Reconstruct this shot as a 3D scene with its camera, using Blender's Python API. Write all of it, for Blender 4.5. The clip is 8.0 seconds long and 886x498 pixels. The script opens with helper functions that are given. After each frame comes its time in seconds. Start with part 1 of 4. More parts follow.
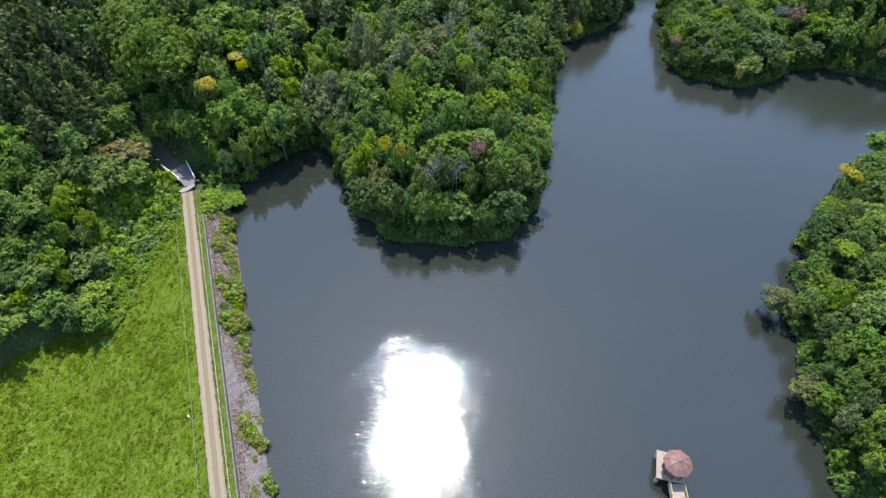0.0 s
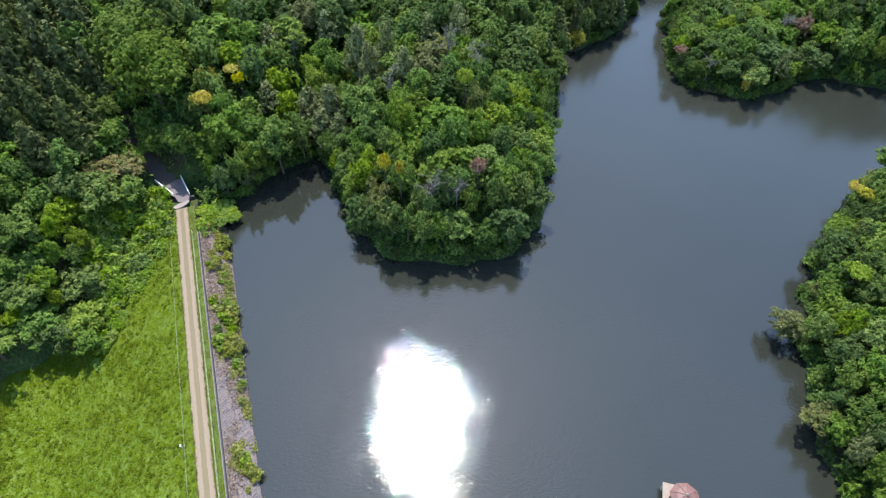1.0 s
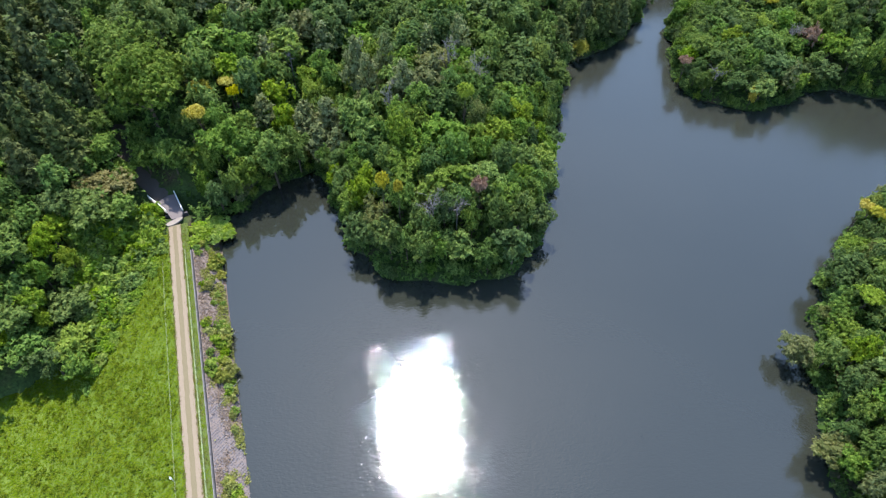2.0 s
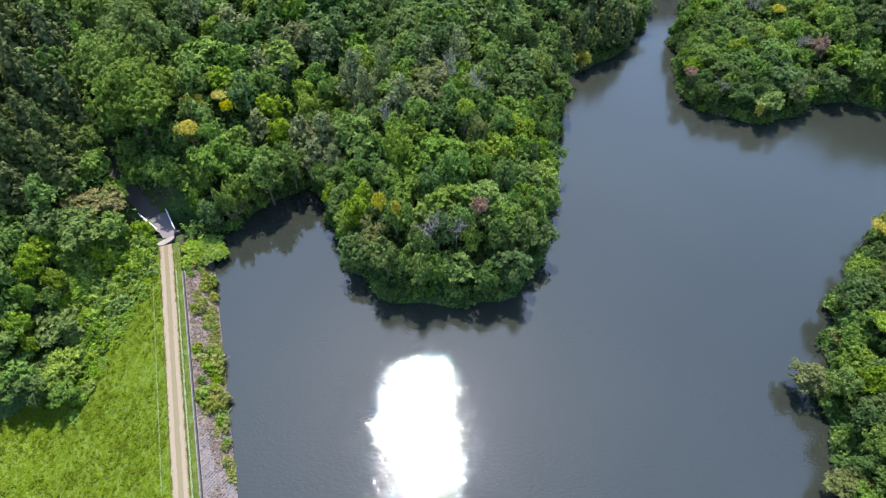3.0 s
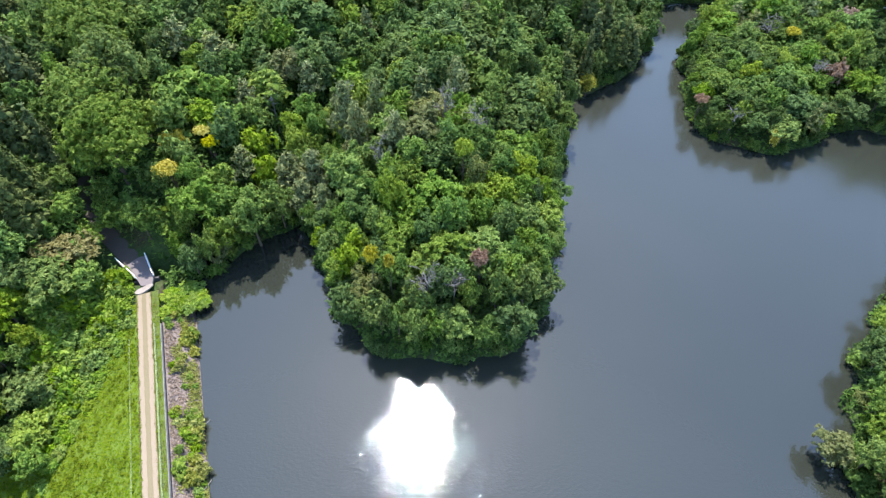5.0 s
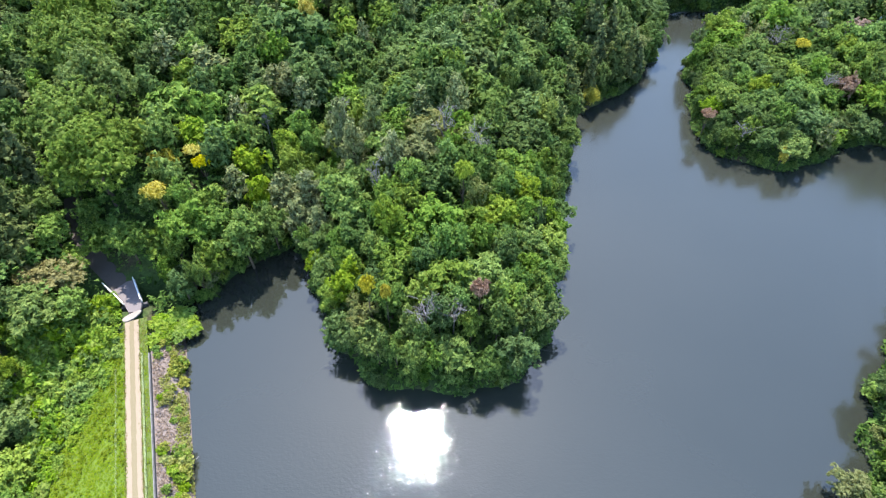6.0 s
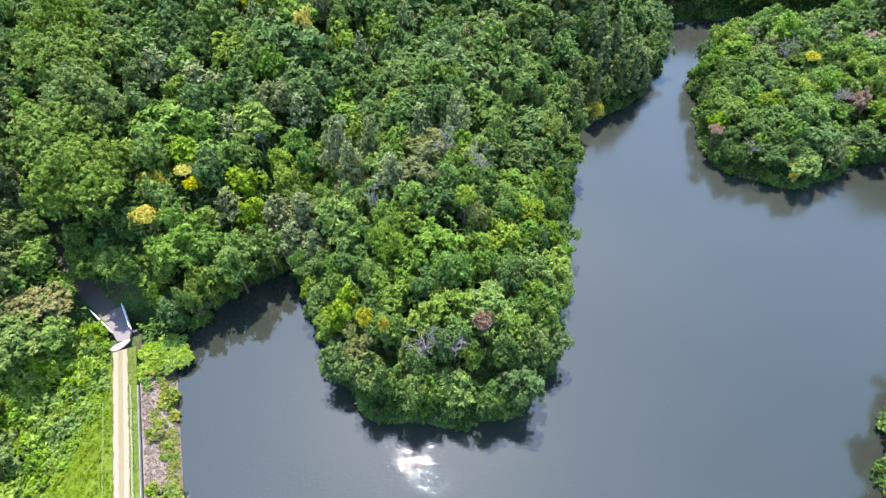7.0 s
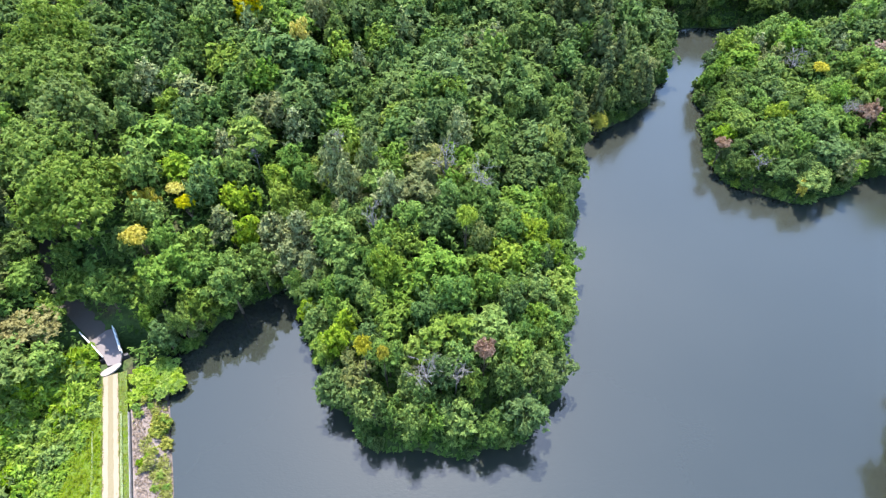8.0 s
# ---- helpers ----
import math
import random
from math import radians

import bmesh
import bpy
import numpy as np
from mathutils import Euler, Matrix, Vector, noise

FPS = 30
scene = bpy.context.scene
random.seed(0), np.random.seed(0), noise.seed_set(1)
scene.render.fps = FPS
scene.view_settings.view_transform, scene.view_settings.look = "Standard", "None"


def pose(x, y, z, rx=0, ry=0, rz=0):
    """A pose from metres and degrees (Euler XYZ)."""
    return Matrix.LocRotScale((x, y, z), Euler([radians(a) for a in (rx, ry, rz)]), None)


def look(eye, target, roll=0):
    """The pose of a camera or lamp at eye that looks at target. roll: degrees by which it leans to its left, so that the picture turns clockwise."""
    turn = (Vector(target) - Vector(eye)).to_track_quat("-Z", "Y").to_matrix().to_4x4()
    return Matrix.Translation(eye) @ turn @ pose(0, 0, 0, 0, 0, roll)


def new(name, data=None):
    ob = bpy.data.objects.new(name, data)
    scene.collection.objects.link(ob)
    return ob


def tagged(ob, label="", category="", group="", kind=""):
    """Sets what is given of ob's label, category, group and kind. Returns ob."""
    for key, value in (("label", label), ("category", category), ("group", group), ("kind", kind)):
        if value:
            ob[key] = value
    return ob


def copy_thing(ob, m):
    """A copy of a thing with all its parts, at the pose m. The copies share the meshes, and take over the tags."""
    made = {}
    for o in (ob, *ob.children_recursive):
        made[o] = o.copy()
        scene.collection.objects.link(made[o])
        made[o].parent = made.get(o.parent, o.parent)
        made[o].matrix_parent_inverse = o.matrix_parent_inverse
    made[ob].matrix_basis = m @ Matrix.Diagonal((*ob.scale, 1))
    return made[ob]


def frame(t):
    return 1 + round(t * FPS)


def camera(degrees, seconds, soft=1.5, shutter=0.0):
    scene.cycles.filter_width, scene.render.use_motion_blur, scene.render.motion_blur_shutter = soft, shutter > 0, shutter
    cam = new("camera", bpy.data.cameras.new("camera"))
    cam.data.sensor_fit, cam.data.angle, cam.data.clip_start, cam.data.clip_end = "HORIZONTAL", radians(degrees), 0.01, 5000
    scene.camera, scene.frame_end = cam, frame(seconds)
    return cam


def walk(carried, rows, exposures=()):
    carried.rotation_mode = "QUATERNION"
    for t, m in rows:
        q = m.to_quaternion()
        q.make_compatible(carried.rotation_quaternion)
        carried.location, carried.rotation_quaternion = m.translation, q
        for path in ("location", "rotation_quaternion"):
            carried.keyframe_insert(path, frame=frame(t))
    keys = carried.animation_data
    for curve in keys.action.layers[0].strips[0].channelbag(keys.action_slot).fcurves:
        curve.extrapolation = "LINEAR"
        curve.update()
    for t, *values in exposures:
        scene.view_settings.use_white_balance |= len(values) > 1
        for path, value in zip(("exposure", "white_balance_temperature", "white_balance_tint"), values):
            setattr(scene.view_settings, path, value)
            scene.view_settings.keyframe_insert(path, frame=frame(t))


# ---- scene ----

# ---------- camera ----------
cam = camera(73.0, 8.0, 1.25)
ROWS = [
    (0.0, 0.0, 0.0, 93.98, 0.02, -49.46, -0.09),
    (0.5, 0.14, 2.57, 94.23, 0.15, -49.58, -0.14),
    (1.0, 0.2, 5.03, 94.47, 0.16, -49.61, -0.13),
    (1.5, 0.21, 7.6, 94.59, 0.14, -49.67, -0.07),
    (3.0, 0.46, 15.78, 94.78, 0.2, -49.82, -0.04),
    (3.5, 0.58, 18.8, 95.04, 0.19, -49.94, -0.05),
    (4.0, 0.69, 21.92, 95.23, 0.13, -50.06, -0.01),
    (4.5, 0.7, 25.14, 95.27, 0.05, -50.14, 0.04),
    (6.0, 0.77, 34.91, 95.37, -0.08, -50.47, 0.14),
    (6.5, 0.58, 38.25, 95.42, -0.18, -50.61, 0.22),
    (7.0, 0.35, 41.34, 95.58, -0.35, -50.7, 0.34),
    (7.5, 0.16, 44.29, 95.62, -0.48, -50.79, 0.42),
    (8.0, 0.02, 46.42, 95.61, -0.55, -50.88, 0.49),
]
EXPOSURES = [(0.0, 1.45), (2.0, 1.59), (4.0, 1.8), (6.0, 2.14), (8.0, 2.38)]
walk(
    cam,
    [(t, pose(x, y, z, 0, 0, yaw) @ pose(0, 0, 0, 90 + pitch) @ pose(0, 0, 0, 0, 0, roll)) for t, x, y, z, yaw, pitch, roll in ROWS],
    EXPOSURES,
)

# ---------- sky and sun ----------
SUN_DIR = Vector((-0.037, 0.43, 0.95)).normalized()
world = bpy.data.worlds.new("sky")
scene.world = world
world.use_nodes = True
wn = world.node_tree
sky = wn.nodes.new("ShaderNodeTexSky")
sky.sky_type = "NISHITA"
sky.sun_disc = False
sky.sun_elevation = math.asin(SUN_DIR.z)
sky.sun_rotation = math.atan2(SUN_DIR.x, SUN_DIR.y)
sky.air_density, sky.dust_density, sky.ozone_density = 1.2, 0.4, 3.0
wn.links.new(sky.outputs[0], wn.nodes["Background"].inputs[0])
wn.nodes["Background"].inputs[1].default_value = 0.15

sun = new("sun", bpy.data.lights.new("sun", "SUN"))
sun.data.energy = 3.05
sun.data.angle = radians(0.53)
sun.data.color = (1.0, 0.96, 0.89)
sun.matrix_world = look(SUN_DIR * 300, (0, 0, 0))


# ---------- materials ----------
class Nodes:
    """A short way to wire a material's nodes."""

    def __init__(self, name):
        self.mat = bpy.data.materials.new(name)
        self.mat.use_nodes = True
        self.tree = self.mat.node_tree
        self.bsdf = self.tree.nodes["Principled BSDF"]
        self.out = self.tree.nodes["Material Output"]

    def add(self, kind, **sets):
        node = self.tree.nodes.new("ShaderNode" + kind)
        for key, value in sets.items():
            node.inputs[key].default_value = value
        return node

    def link(self, a, b):
        self.tree.links.new(a, b)

    def coords(self):
        return self.add("NewGeometry").outputs["Position"]

    def noise(self, scale, detail=4.0, rough=0.55, vec=None):
        n = self.add("TexNoise", Scale=scale, Detail=detail, Roughness=rough)
        self.link(vec if vec is not None else self.coords(), n.inputs["Vector"])
        return n.outputs["Fac"]

    def ramp(self, fac, stops):
        r = self.add("ValToRGB")
        while len(r.color_ramp.elements) < len(stops):
            r.color_ramp.elements.new(0.5)
        for e, (p, c) in zip(r.color_ramp.elements, stops):
            e.position, e.color = p, (*c, 1)
        self.link(fac, r.inputs["Fac"])
        return r.outputs["Color"]

    def math(self, op, a, b=None):
        m = self.add("Math")
        m.operation = op
        for i, v in enumerate((a, b)):
            if v is None:
                continue
            if isinstance(v, (int, float)):
                m.inputs[i].default_value = v
            else:
                self.link(v, m.inputs[i])
        return m.outputs[0]

    def mix(self, fac, a, b, how="MIX"):
        m = self.tree.nodes.new("ShaderNodeMix")
        m.data_type, m.blend_type = "RGBA", how
        for i, v in ((0, fac), (6, a), (7, b)):
            if isinstance(v, (int, float)):
                m.inputs[i].default_value = v
            elif isinstance(v, tuple):
                m.inputs[i].default_value = (*v, 1)
            else:
                self.link(v, m.inputs[i])
        return m.outputs[2]

    def bump(self, height, strength, distance):
        b = self.add("Bump", Strength=strength, Distance=distance)
        self.link(height, b.inputs["Height"])
        self.link(b.outputs[0], self.bsdf.inputs["Normal"])
        return b

    def colour(self, c):
        if isinstance(c, tuple):
            self.bsdf.inputs["Base Color"].default_value = (*c, 1)
        else:
            self.link(c, self.bsdf.inputs["Base Color"])
        return self

    def rough(self, v, spec=0.5):
        self.bsdf.inputs["Roughness"].default_value = v
        self.bsdf.inputs["Specular IOR Level"].default_value = spec
        return self


def leaf_material(name, dark, mid, light, hue_spread=0.012, value_spread=0.3, translucent=0.52, drift=0.0):
    """Leaves: each spray its own shade, each tree its own tone."""
    dark, mid, light = (tuple(c * k for c, k in zip(col, (1.07, 1.0, 1.16))) for col in (dark, mid, light))
    n = Nodes(name)
    island = n.add("NewGeometry").outputs["Random Per Island"]
    tone_attr = n.tree.nodes.new("ShaderNodeAttribute")
    tone_attr.attribute_name = "tone"
    rand = n.math("FRACT", n.math("ADD", n.add("ObjectInfo").outputs["Random"], tone_attr.outputs["Fac"]))
    patch = n.noise(0.55, 2.0)
    fac = n.math("ADD", n.math("MULTIPLY", island, 0.7), n.math("MULTIPLY", patch, 0.3))
    col = n.ramp(fac, [(0.2, tuple(0.95 * c for c in dark)), (0.5, mid), (0.8, tuple(0.92 * c for c in light))])
    hsv = n.add("HueSaturation")
    n.link(n.math("ADD", n.math("MULTIPLY", n.math("FRACT", n.math("MULTIPLY", rand, 7.3)), 2 * hue_spread), 0.5 - 1.1 * hue_spread), hsv.inputs["Hue"])
    n.link(n.math("ADD", n.math("MULTIPLY", rand, value_spread), 1.15 - value_spread / 2), hsv.inputs["Value"])
    n.link(n.math("ADD", n.math("MULTIPLY", n.math("FRACT", n.math("MULTIPLY", rand, 13.7)), 0.2), 0.91), hsv.inputs["Saturation"])
    if drift:
        col = n.mix(n.math("MULTIPLY", n.ramp(n.noise(0.07, 3.0), [(0.4, (0, 0, 0)), (0.62, (1, 1, 1))]), drift), col, tuple(1.35 * c for c in light))
    n.link(col, hsv.inputs["Color"])
    n.colour(hsv.outputs[0]).rough(0.7, 0.1)
    tr = n.add("BsdfTranslucent")
    n.link(hsv.outputs[0], tr.inputs["Color"])
    mx = n.add("MixShader", Fac=translucent)
    n.link(n.bsdf.outputs[0], mx.inputs[1])
    n.link(tr.outputs[0], mx.inputs[2])
    n.link(mx.outputs[0], n.out.inputs["Surface"])
    return n.mat


LEAF = {
    "green": leaf_material("broad_leaves", (0.057, 0.114, 0.021), (0.119, 0.206, 0.033), (0.203, 0.305, 0.06)),
    "deep": leaf_material("dark_leaves", (0.041, 0.079, 0.019), (0.079, 0.138, 0.031), (0.134, 0.21, 0.055)),
    "bright": leaf_material("young_leaves", (0.09, 0.158, 0.019), (0.16, 0.25, 0.029), (0.243, 0.335, 0.05), 0.01, 0.3),
    "yellow": leaf_material("yellow_leaves", (0.2, 0.205, 0.014), (0.33, 0.33, 0.02), (0.45, 0.43, 0.034), 0.01, 0.2),
    "gold": leaf_material("golden_blossom", (0.23, 0.213, 0.0315), (0.4, 0.37, 0.0675), (0.52, 0.504, 0.135), 0.01, 0.2),
    "brown": leaf_material("withered_leaves", (0.16, 0.105, 0.06), (0.25, 0.168, 0.1), (0.33, 0.235, 0.15), 0.01, 0.2),
    "olive": leaf_material("olive_leaves", (0.078, 0.105, 0.03), (0.14, 0.172, 0.05), (0.21, 0.236, 0.08), 0.012, 0.3),
    "bamboo": leaf_material("bamboo_leaves", (0.115, 0.11, 0.032), (0.195, 0.185, 0.055), (0.27, 0.25, 0.085), 0.01, 0.2),
    "straw": leaf_material("straw_leaves", (0.155, 0.126, 0.0842), (0.262, 0.209, 0.14), (0.35, 0.292, 0.205), 0.01, 0.2),
    "fresh": leaf_material("light_green_leaves", (0.064, 0.116, 0.02), (0.119, 0.19, 0.034), (0.174, 0.25, 0.055), 0.008, 0.15),
    "verge": leaf_material("trodden_grass", (0.09, 0.105, 0.025), (0.145, 0.15, 0.04), (0.2, 0.19, 0.07), 0.01, 0.2),
    "scrub": leaf_material("scrub_leaves", (0.111, 0.145, 0.0297), (0.208, 0.247, 0.0495), (0.327, 0.344, 0.0842), 0.01, 0.3),
    "silver": leaf_material("grey_green_needles", (0.088, 0.118, 0.038), (0.148, 0.186, 0.06), (0.215, 0.25, 0.088), 0.01, 0.2, 0.3),
    "pine": leaf_material("pine_needles", (0.0697, 0.096, 0.0315), (0.115, 0.144, 0.049), (0.172, 0.2, 0.07), 0.015, 0.3, 0.12),
    "cedar": leaf_material("cedar_needles", (0.034, 0.05, 0.014), (0.06, 0.085, 0.022), (0.096, 0.122, 0.034), 0.01, 0.25, 0.2),
    "vine": leaf_material("vine_leaves", (0.0851, 0.165, 0.0177), (0.158, 0.26, 0.0248), (0.243, 0.342, 0.0495), 0.01, 0.3),
    "herb": leaf_material("low_herb_leaves", (0.067, 0.106, 0.0095), (0.11, 0.156, 0.014), (0.16, 0.203, 0.0245), 0.01, 0.2),
    "weed": leaf_material("weed_leaves", (0.12, 0.15, 0.035), (0.2, 0.23, 0.065), (0.29, 0.31, 0.12), 0.01, 0.2),
    "grass": leaf_material("grass_blades", (0.055, 0.098, 0.007), (0.091, 0.144, 0.0106), (0.135, 0.179, 0.0205), 0.01, 0.2, 0.45, 0.25),
}


def bark_material(name, dark, light):
    n = Nodes(name)
    f = n.noise(6.0, 6.0)
    n.colour(n.ramp(f, [(0.3, dark), (0.7, light)])).rough(0.9, 0.2)
    n.bump(f, 0.6, 0.05)
    return n.mat


BARK = bark_material("bark", (0.045, 0.035, 0.026), (0.13, 0.105, 0.08))
GREYWOOD = bark_material("weathered_wood", (0.104, 0.0958, 0.0907), (0.217, 0.207, 0.202))


def soil_material():
    n = Nodes("forest_floor")
    big, fine = n.noise(0.12, 3.0), n.noise(2.2, 6.0)
    a = n.ramp(fine, [(0.3, (0.022, 0.018, 0.012)), (0.7, (0.075, 0.06, 0.036))])
    b = n.ramp(fine, [(0.3, (0.02, 0.035, 0.01)), (0.7, (0.05, 0.085, 0.022))])
    n.colour(n.mix(n.ramp(big, [(0.3, (0, 0, 0)), (0.5, (1, 1, 1))]), a, b)).rough(0.95, 0.2)
    n.bump(fine, 0.8, 0.15)
    return n.mat


def turf_material(name="turf", trodden=0.0):
    n = Nodes(name)
    big, mid, fine = n.noise(0.09, 3.0), n.noise(0.7, 4.0), n.noise(5.0, 5.0)
    a = n.ramp(fine, [(0.3, (0.064, 0.107, 0.0088)), (0.7, (0.114, 0.163, 0.0142))])
    b = n.ramp(fine, [(0.3, (0.076, 0.118, 0.0098)), (0.7, (0.126, 0.174, 0.02))])
    c = n.mix(n.ramp(big, [(0.38, (0, 0, 0)), (0.62, (1, 1, 1))]), a, b)
    c = n.mix(n.math("MULTIPLY", n.ramp(mid, [(0.5, (0, 0, 0)), (0.75, (1, 1, 1))]), 0.3), c, (0.121, 0.14, 0.034))
    if trodden:
        c = n.mix(trodden, c, (0.062, 0.08, 0.024))
    n.colour(c).rough(0.8, 0.25)
    n.bump(n.math("ADD", fine, n.math("MULTIPLY", mid, 1.5)), 0.9, 0.18)
    return n.mat


def gravel_material(name, dark, light, tint):
    n = Nodes(name)
    big, fine = n.noise(0.5, 4.0), n.noise(9.0, 5.0)
    c = n.ramp(fine, [(0.28, dark), (0.72, light)])
    n.colour(n.mix(n.math("MULTIPLY", big, 0.7), c, tint)).rough(0.93, 0.2)
    n.bump(fine, 0.6, 0.04)
    return n.mat


def concrete_material(name, dark, light, stain, scale=1.6, amount=0.6):
    n = Nodes(name)
    big, fine = n.noise(scale, 5.0, 0.65), n.noise(14.0, 4.0)
    c = n.ramp(fine, [(0.3, dark), (0.7, light)])
    f = n.math("MULTIPLY", n.ramp(big, [(0.42, (0, 0, 0)), (0.66, (1, 1, 1))]), amount)
    n.colour(n.mix(f, c, stain)).rough(0.88, 0.3)
    n.bump(fine, 0.35, 0.01)
    return n.mat


def paint_material(name, colour, wear, rough=0.5, metal=0.0):
    n = Nodes(name)
    f = n.noise(3.5, 5.0, 0.7)
    n.colour(n.mix(n.ramp(f, [(0.5, (0, 0, 0)), (0.72, (1, 1, 1))]), colour, wear)).rough(rough)
    n.bsdf.inputs["Metallic"].default_value = metal
    return n.mat


def block_material():
    n = Nodes("revetment_blocks")
    isl = n.add("NewGeometry").outputs["Random Per Island"]
    big, fine = n.noise(0.35, 4.0), n.noise(8.0, 4.0)
    c = n.ramp(isl, [(0.0, (0.105, 0.093, 0.102)), (0.6, (0.125, 0.111, 0.12)), (1.0, (0.15, 0.133, 0.14))])
    c = n.mix(n.math("MULTIPLY", n.ramp(big, [(0.45, (0, 0, 0)), (0.6, (1, 1, 1))]), 0.75), c, (0.15, 0.128, 0.125))
    n.colour(n.mix(0.35, c, n.ramp(fine, [(0.3, (0.06, 0.052, 0.057)), (0.7, (0.17, 0.15, 0.155))]))).rough(0.9, 0.25)
    n.bump(fine, 0.4, 0.03)
    return n.mat


def water_material():
    n = Nodes("lake_water")
    pos = n.coords()
    sep = n.add("SeparateXYZ")
    n.link(pos, sep.inputs[0])
    # wind reaches the open water near the dam's far end; the lee of the wooded point lies calm
    lee = n.add("MapRange")
    lee.interpolation_type = "SMOOTHSTEP"
    n.link(n.math("ADD", sep.outputs["Y"], n.math("MULTIPLY", n.noise(0.05, 2.0), 24.0)), lee.inputs["Value"])
    for key, value in (("From Min", 56.0), ("From Max", 106.0), ("To Min", 1.0), ("To Max", 0.2)):
        lee.inputs[key].default_value = value
    calm = lee.outputs[0]
    squash = n.add("VectorMath")
    squash.operation = "MULTIPLY"
    n.link(pos, squash.inputs[0])
    squash.inputs[1].default_value = (0.75, 1.25, 1.0)
    ripples = n.noise(3.7, 1.0, 0.5, squash.outputs[0])
    swell = n.noise(1.8, 1.5, 0.5, squash.outputs[0])
    gusts = n.add("MapRange")
    n.link(n.noise(0.3, 3.0, 0.6), gusts.inputs["Value"])
    for key, value in (("From Min", 0.3), ("From Max", 0.7), ("To Min", 0.88), ("To Max", 1.3)):
        gusts.inputs[key].default_value = value
    patches = n.add("MapRange")
    n.link(n.noise(0.09, 2.0), patches.inputs["Value"])
    for key, value in (("From Min", 0.3), ("From Max", 0.7), ("To Min", 0.75), ("To Max", 1.25)):
        patches.inputs[key].default_value = value
    calm = n.math("MULTIPLY", calm, patches.outputs[0])
    height = n.math("MULTIPLY", n.math("MULTIPLY", n.math("ADD", n.math("MULTIPLY", swell, 1.5), ripples), gusts.outputs[0]), calm)
    film = n.add("Bump", Strength=1.0, Distance=0.0176)
    n.link(height, film.inputs["Height"])
    n.link(film.outputs[0], n.bsdf.inputs["Coat Normal"])
    murk = n.noise(0.018, 3.0)
    n.colour(n.ramp(murk, [(0.3, (0.0180, 0.0203, 0.0162)), (0.7, (0.0230, 0.0252, 0.0205))]))
    n.rough(0.6, 0.0)
    n.bsdf.inputs["Coat Weight"].default_value = 1.0
    n.bsdf.inputs["Coat IOR"].default_value = 1.61
    # the far arm of the lake lies open to the breeze, which blurs its reflections
    breeze = n.add("MapRange")
    breeze.interpolation_type = "SMOOTHSTEP"
    n.link(n.math("ADD", n.math("MULTIPLY", sep.outputs["X"], 0.8), sep.outputs["Y"]), breeze.inputs["Value"])
    for key, value in (("From Min", 88.0), ("From Max", 155.0), ("To Min", 0.016), ("To Max", 0.17)):
        breeze.inputs[key].default_value = value
    n.link(breeze.outputs[0], n.bsdf.inputs["Coat Roughness"])
    return n.mat


CREST_TURF = turf_material("trodden_turf", 0.6)
SOIL, TURF, WATER, BLOCK = soil_material(), turf_material(), water_material(), block_material()
SILT = gravel_material("pinkish_silt_and_gravel", (0.115, 0.091, 0.085), (0.215, 0.17, 0.153), (0.165, 0.131, 0.119))
RUT = gravel_material("pale_wheel_rut", (0.15, 0.115, 0.08), (0.255, 0.202, 0.148), (0.212, 0.165, 0.117))
MIDDLE = gravel_material("worn_track_middle", (0.1, 0.086, 0.046), (0.19, 0.152, 0.098), (0.155, 0.125, 0.074))
ASPHALT = gravel_material("old_bridge_paving", (0.108, 0.09, 0.09), (0.175, 0.148, 0.148), (0.138, 0.116, 0.116))
ROADWAY = gravel_material("forest_road_paving", (0.0513, 0.0446, 0.0405), (0.094, 0.081, 0.0729), (0.0684, 0.0567, 0.0486))
CONCRETE = concrete_material("grey_concrete", (0.288, 0.274, 0.259), (0.396, 0.382, 0.36), (0.18, 0.166, 0.151))
# dark tone stands in for shade on the parapet's face and the abutments
DARKCONC = concrete_material("stained_shaded_concrete", (0.045, 0.042, 0.045), (0.09, 0.085, 0.085), (0.03, 0.03, 0.028))
COPING = concrete_material("weathered_coping", (0.13, 0.12, 0.115), (0.2, 0.19, 0.18), (0.08, 0.075, 0.07))
PATCH = concrete_material("pale_concrete", (0.195, 0.164, 0.143), (0.262, 0.225, 0.198), (0.17, 0.138, 0.116), 0.8, 0.5)
DECK = concrete_material("walkway_deck", (0.23, 0.182, 0.15), (0.3, 0.245, 0.208), (0.2, 0.135, 0.09), 1.0, 0.6)
WHITE = paint_material("white_paint", (0.8, 0.8, 0.8), (0.62, 0.6, 0.56))
GREENPAINT = paint_material("pale_green_fence_paint", (0.27, 0.3, 0.15), (0.2, 0.21, 0.11))
ROOF = paint_material("faded_red_roof", (0.155, 0.078, 0.064), (0.2, 0.11, 0.092), 0.55)
TIMBER = bark_material("brown_timber", (0.0936, 0.0504, 0.036), (0.18, 0.101, 0.072))
RUSTY = paint_material("ochre_railing_paint", (0.396, 0.274, 0.101), (0.36, 0.324, 0.259), 0.6)


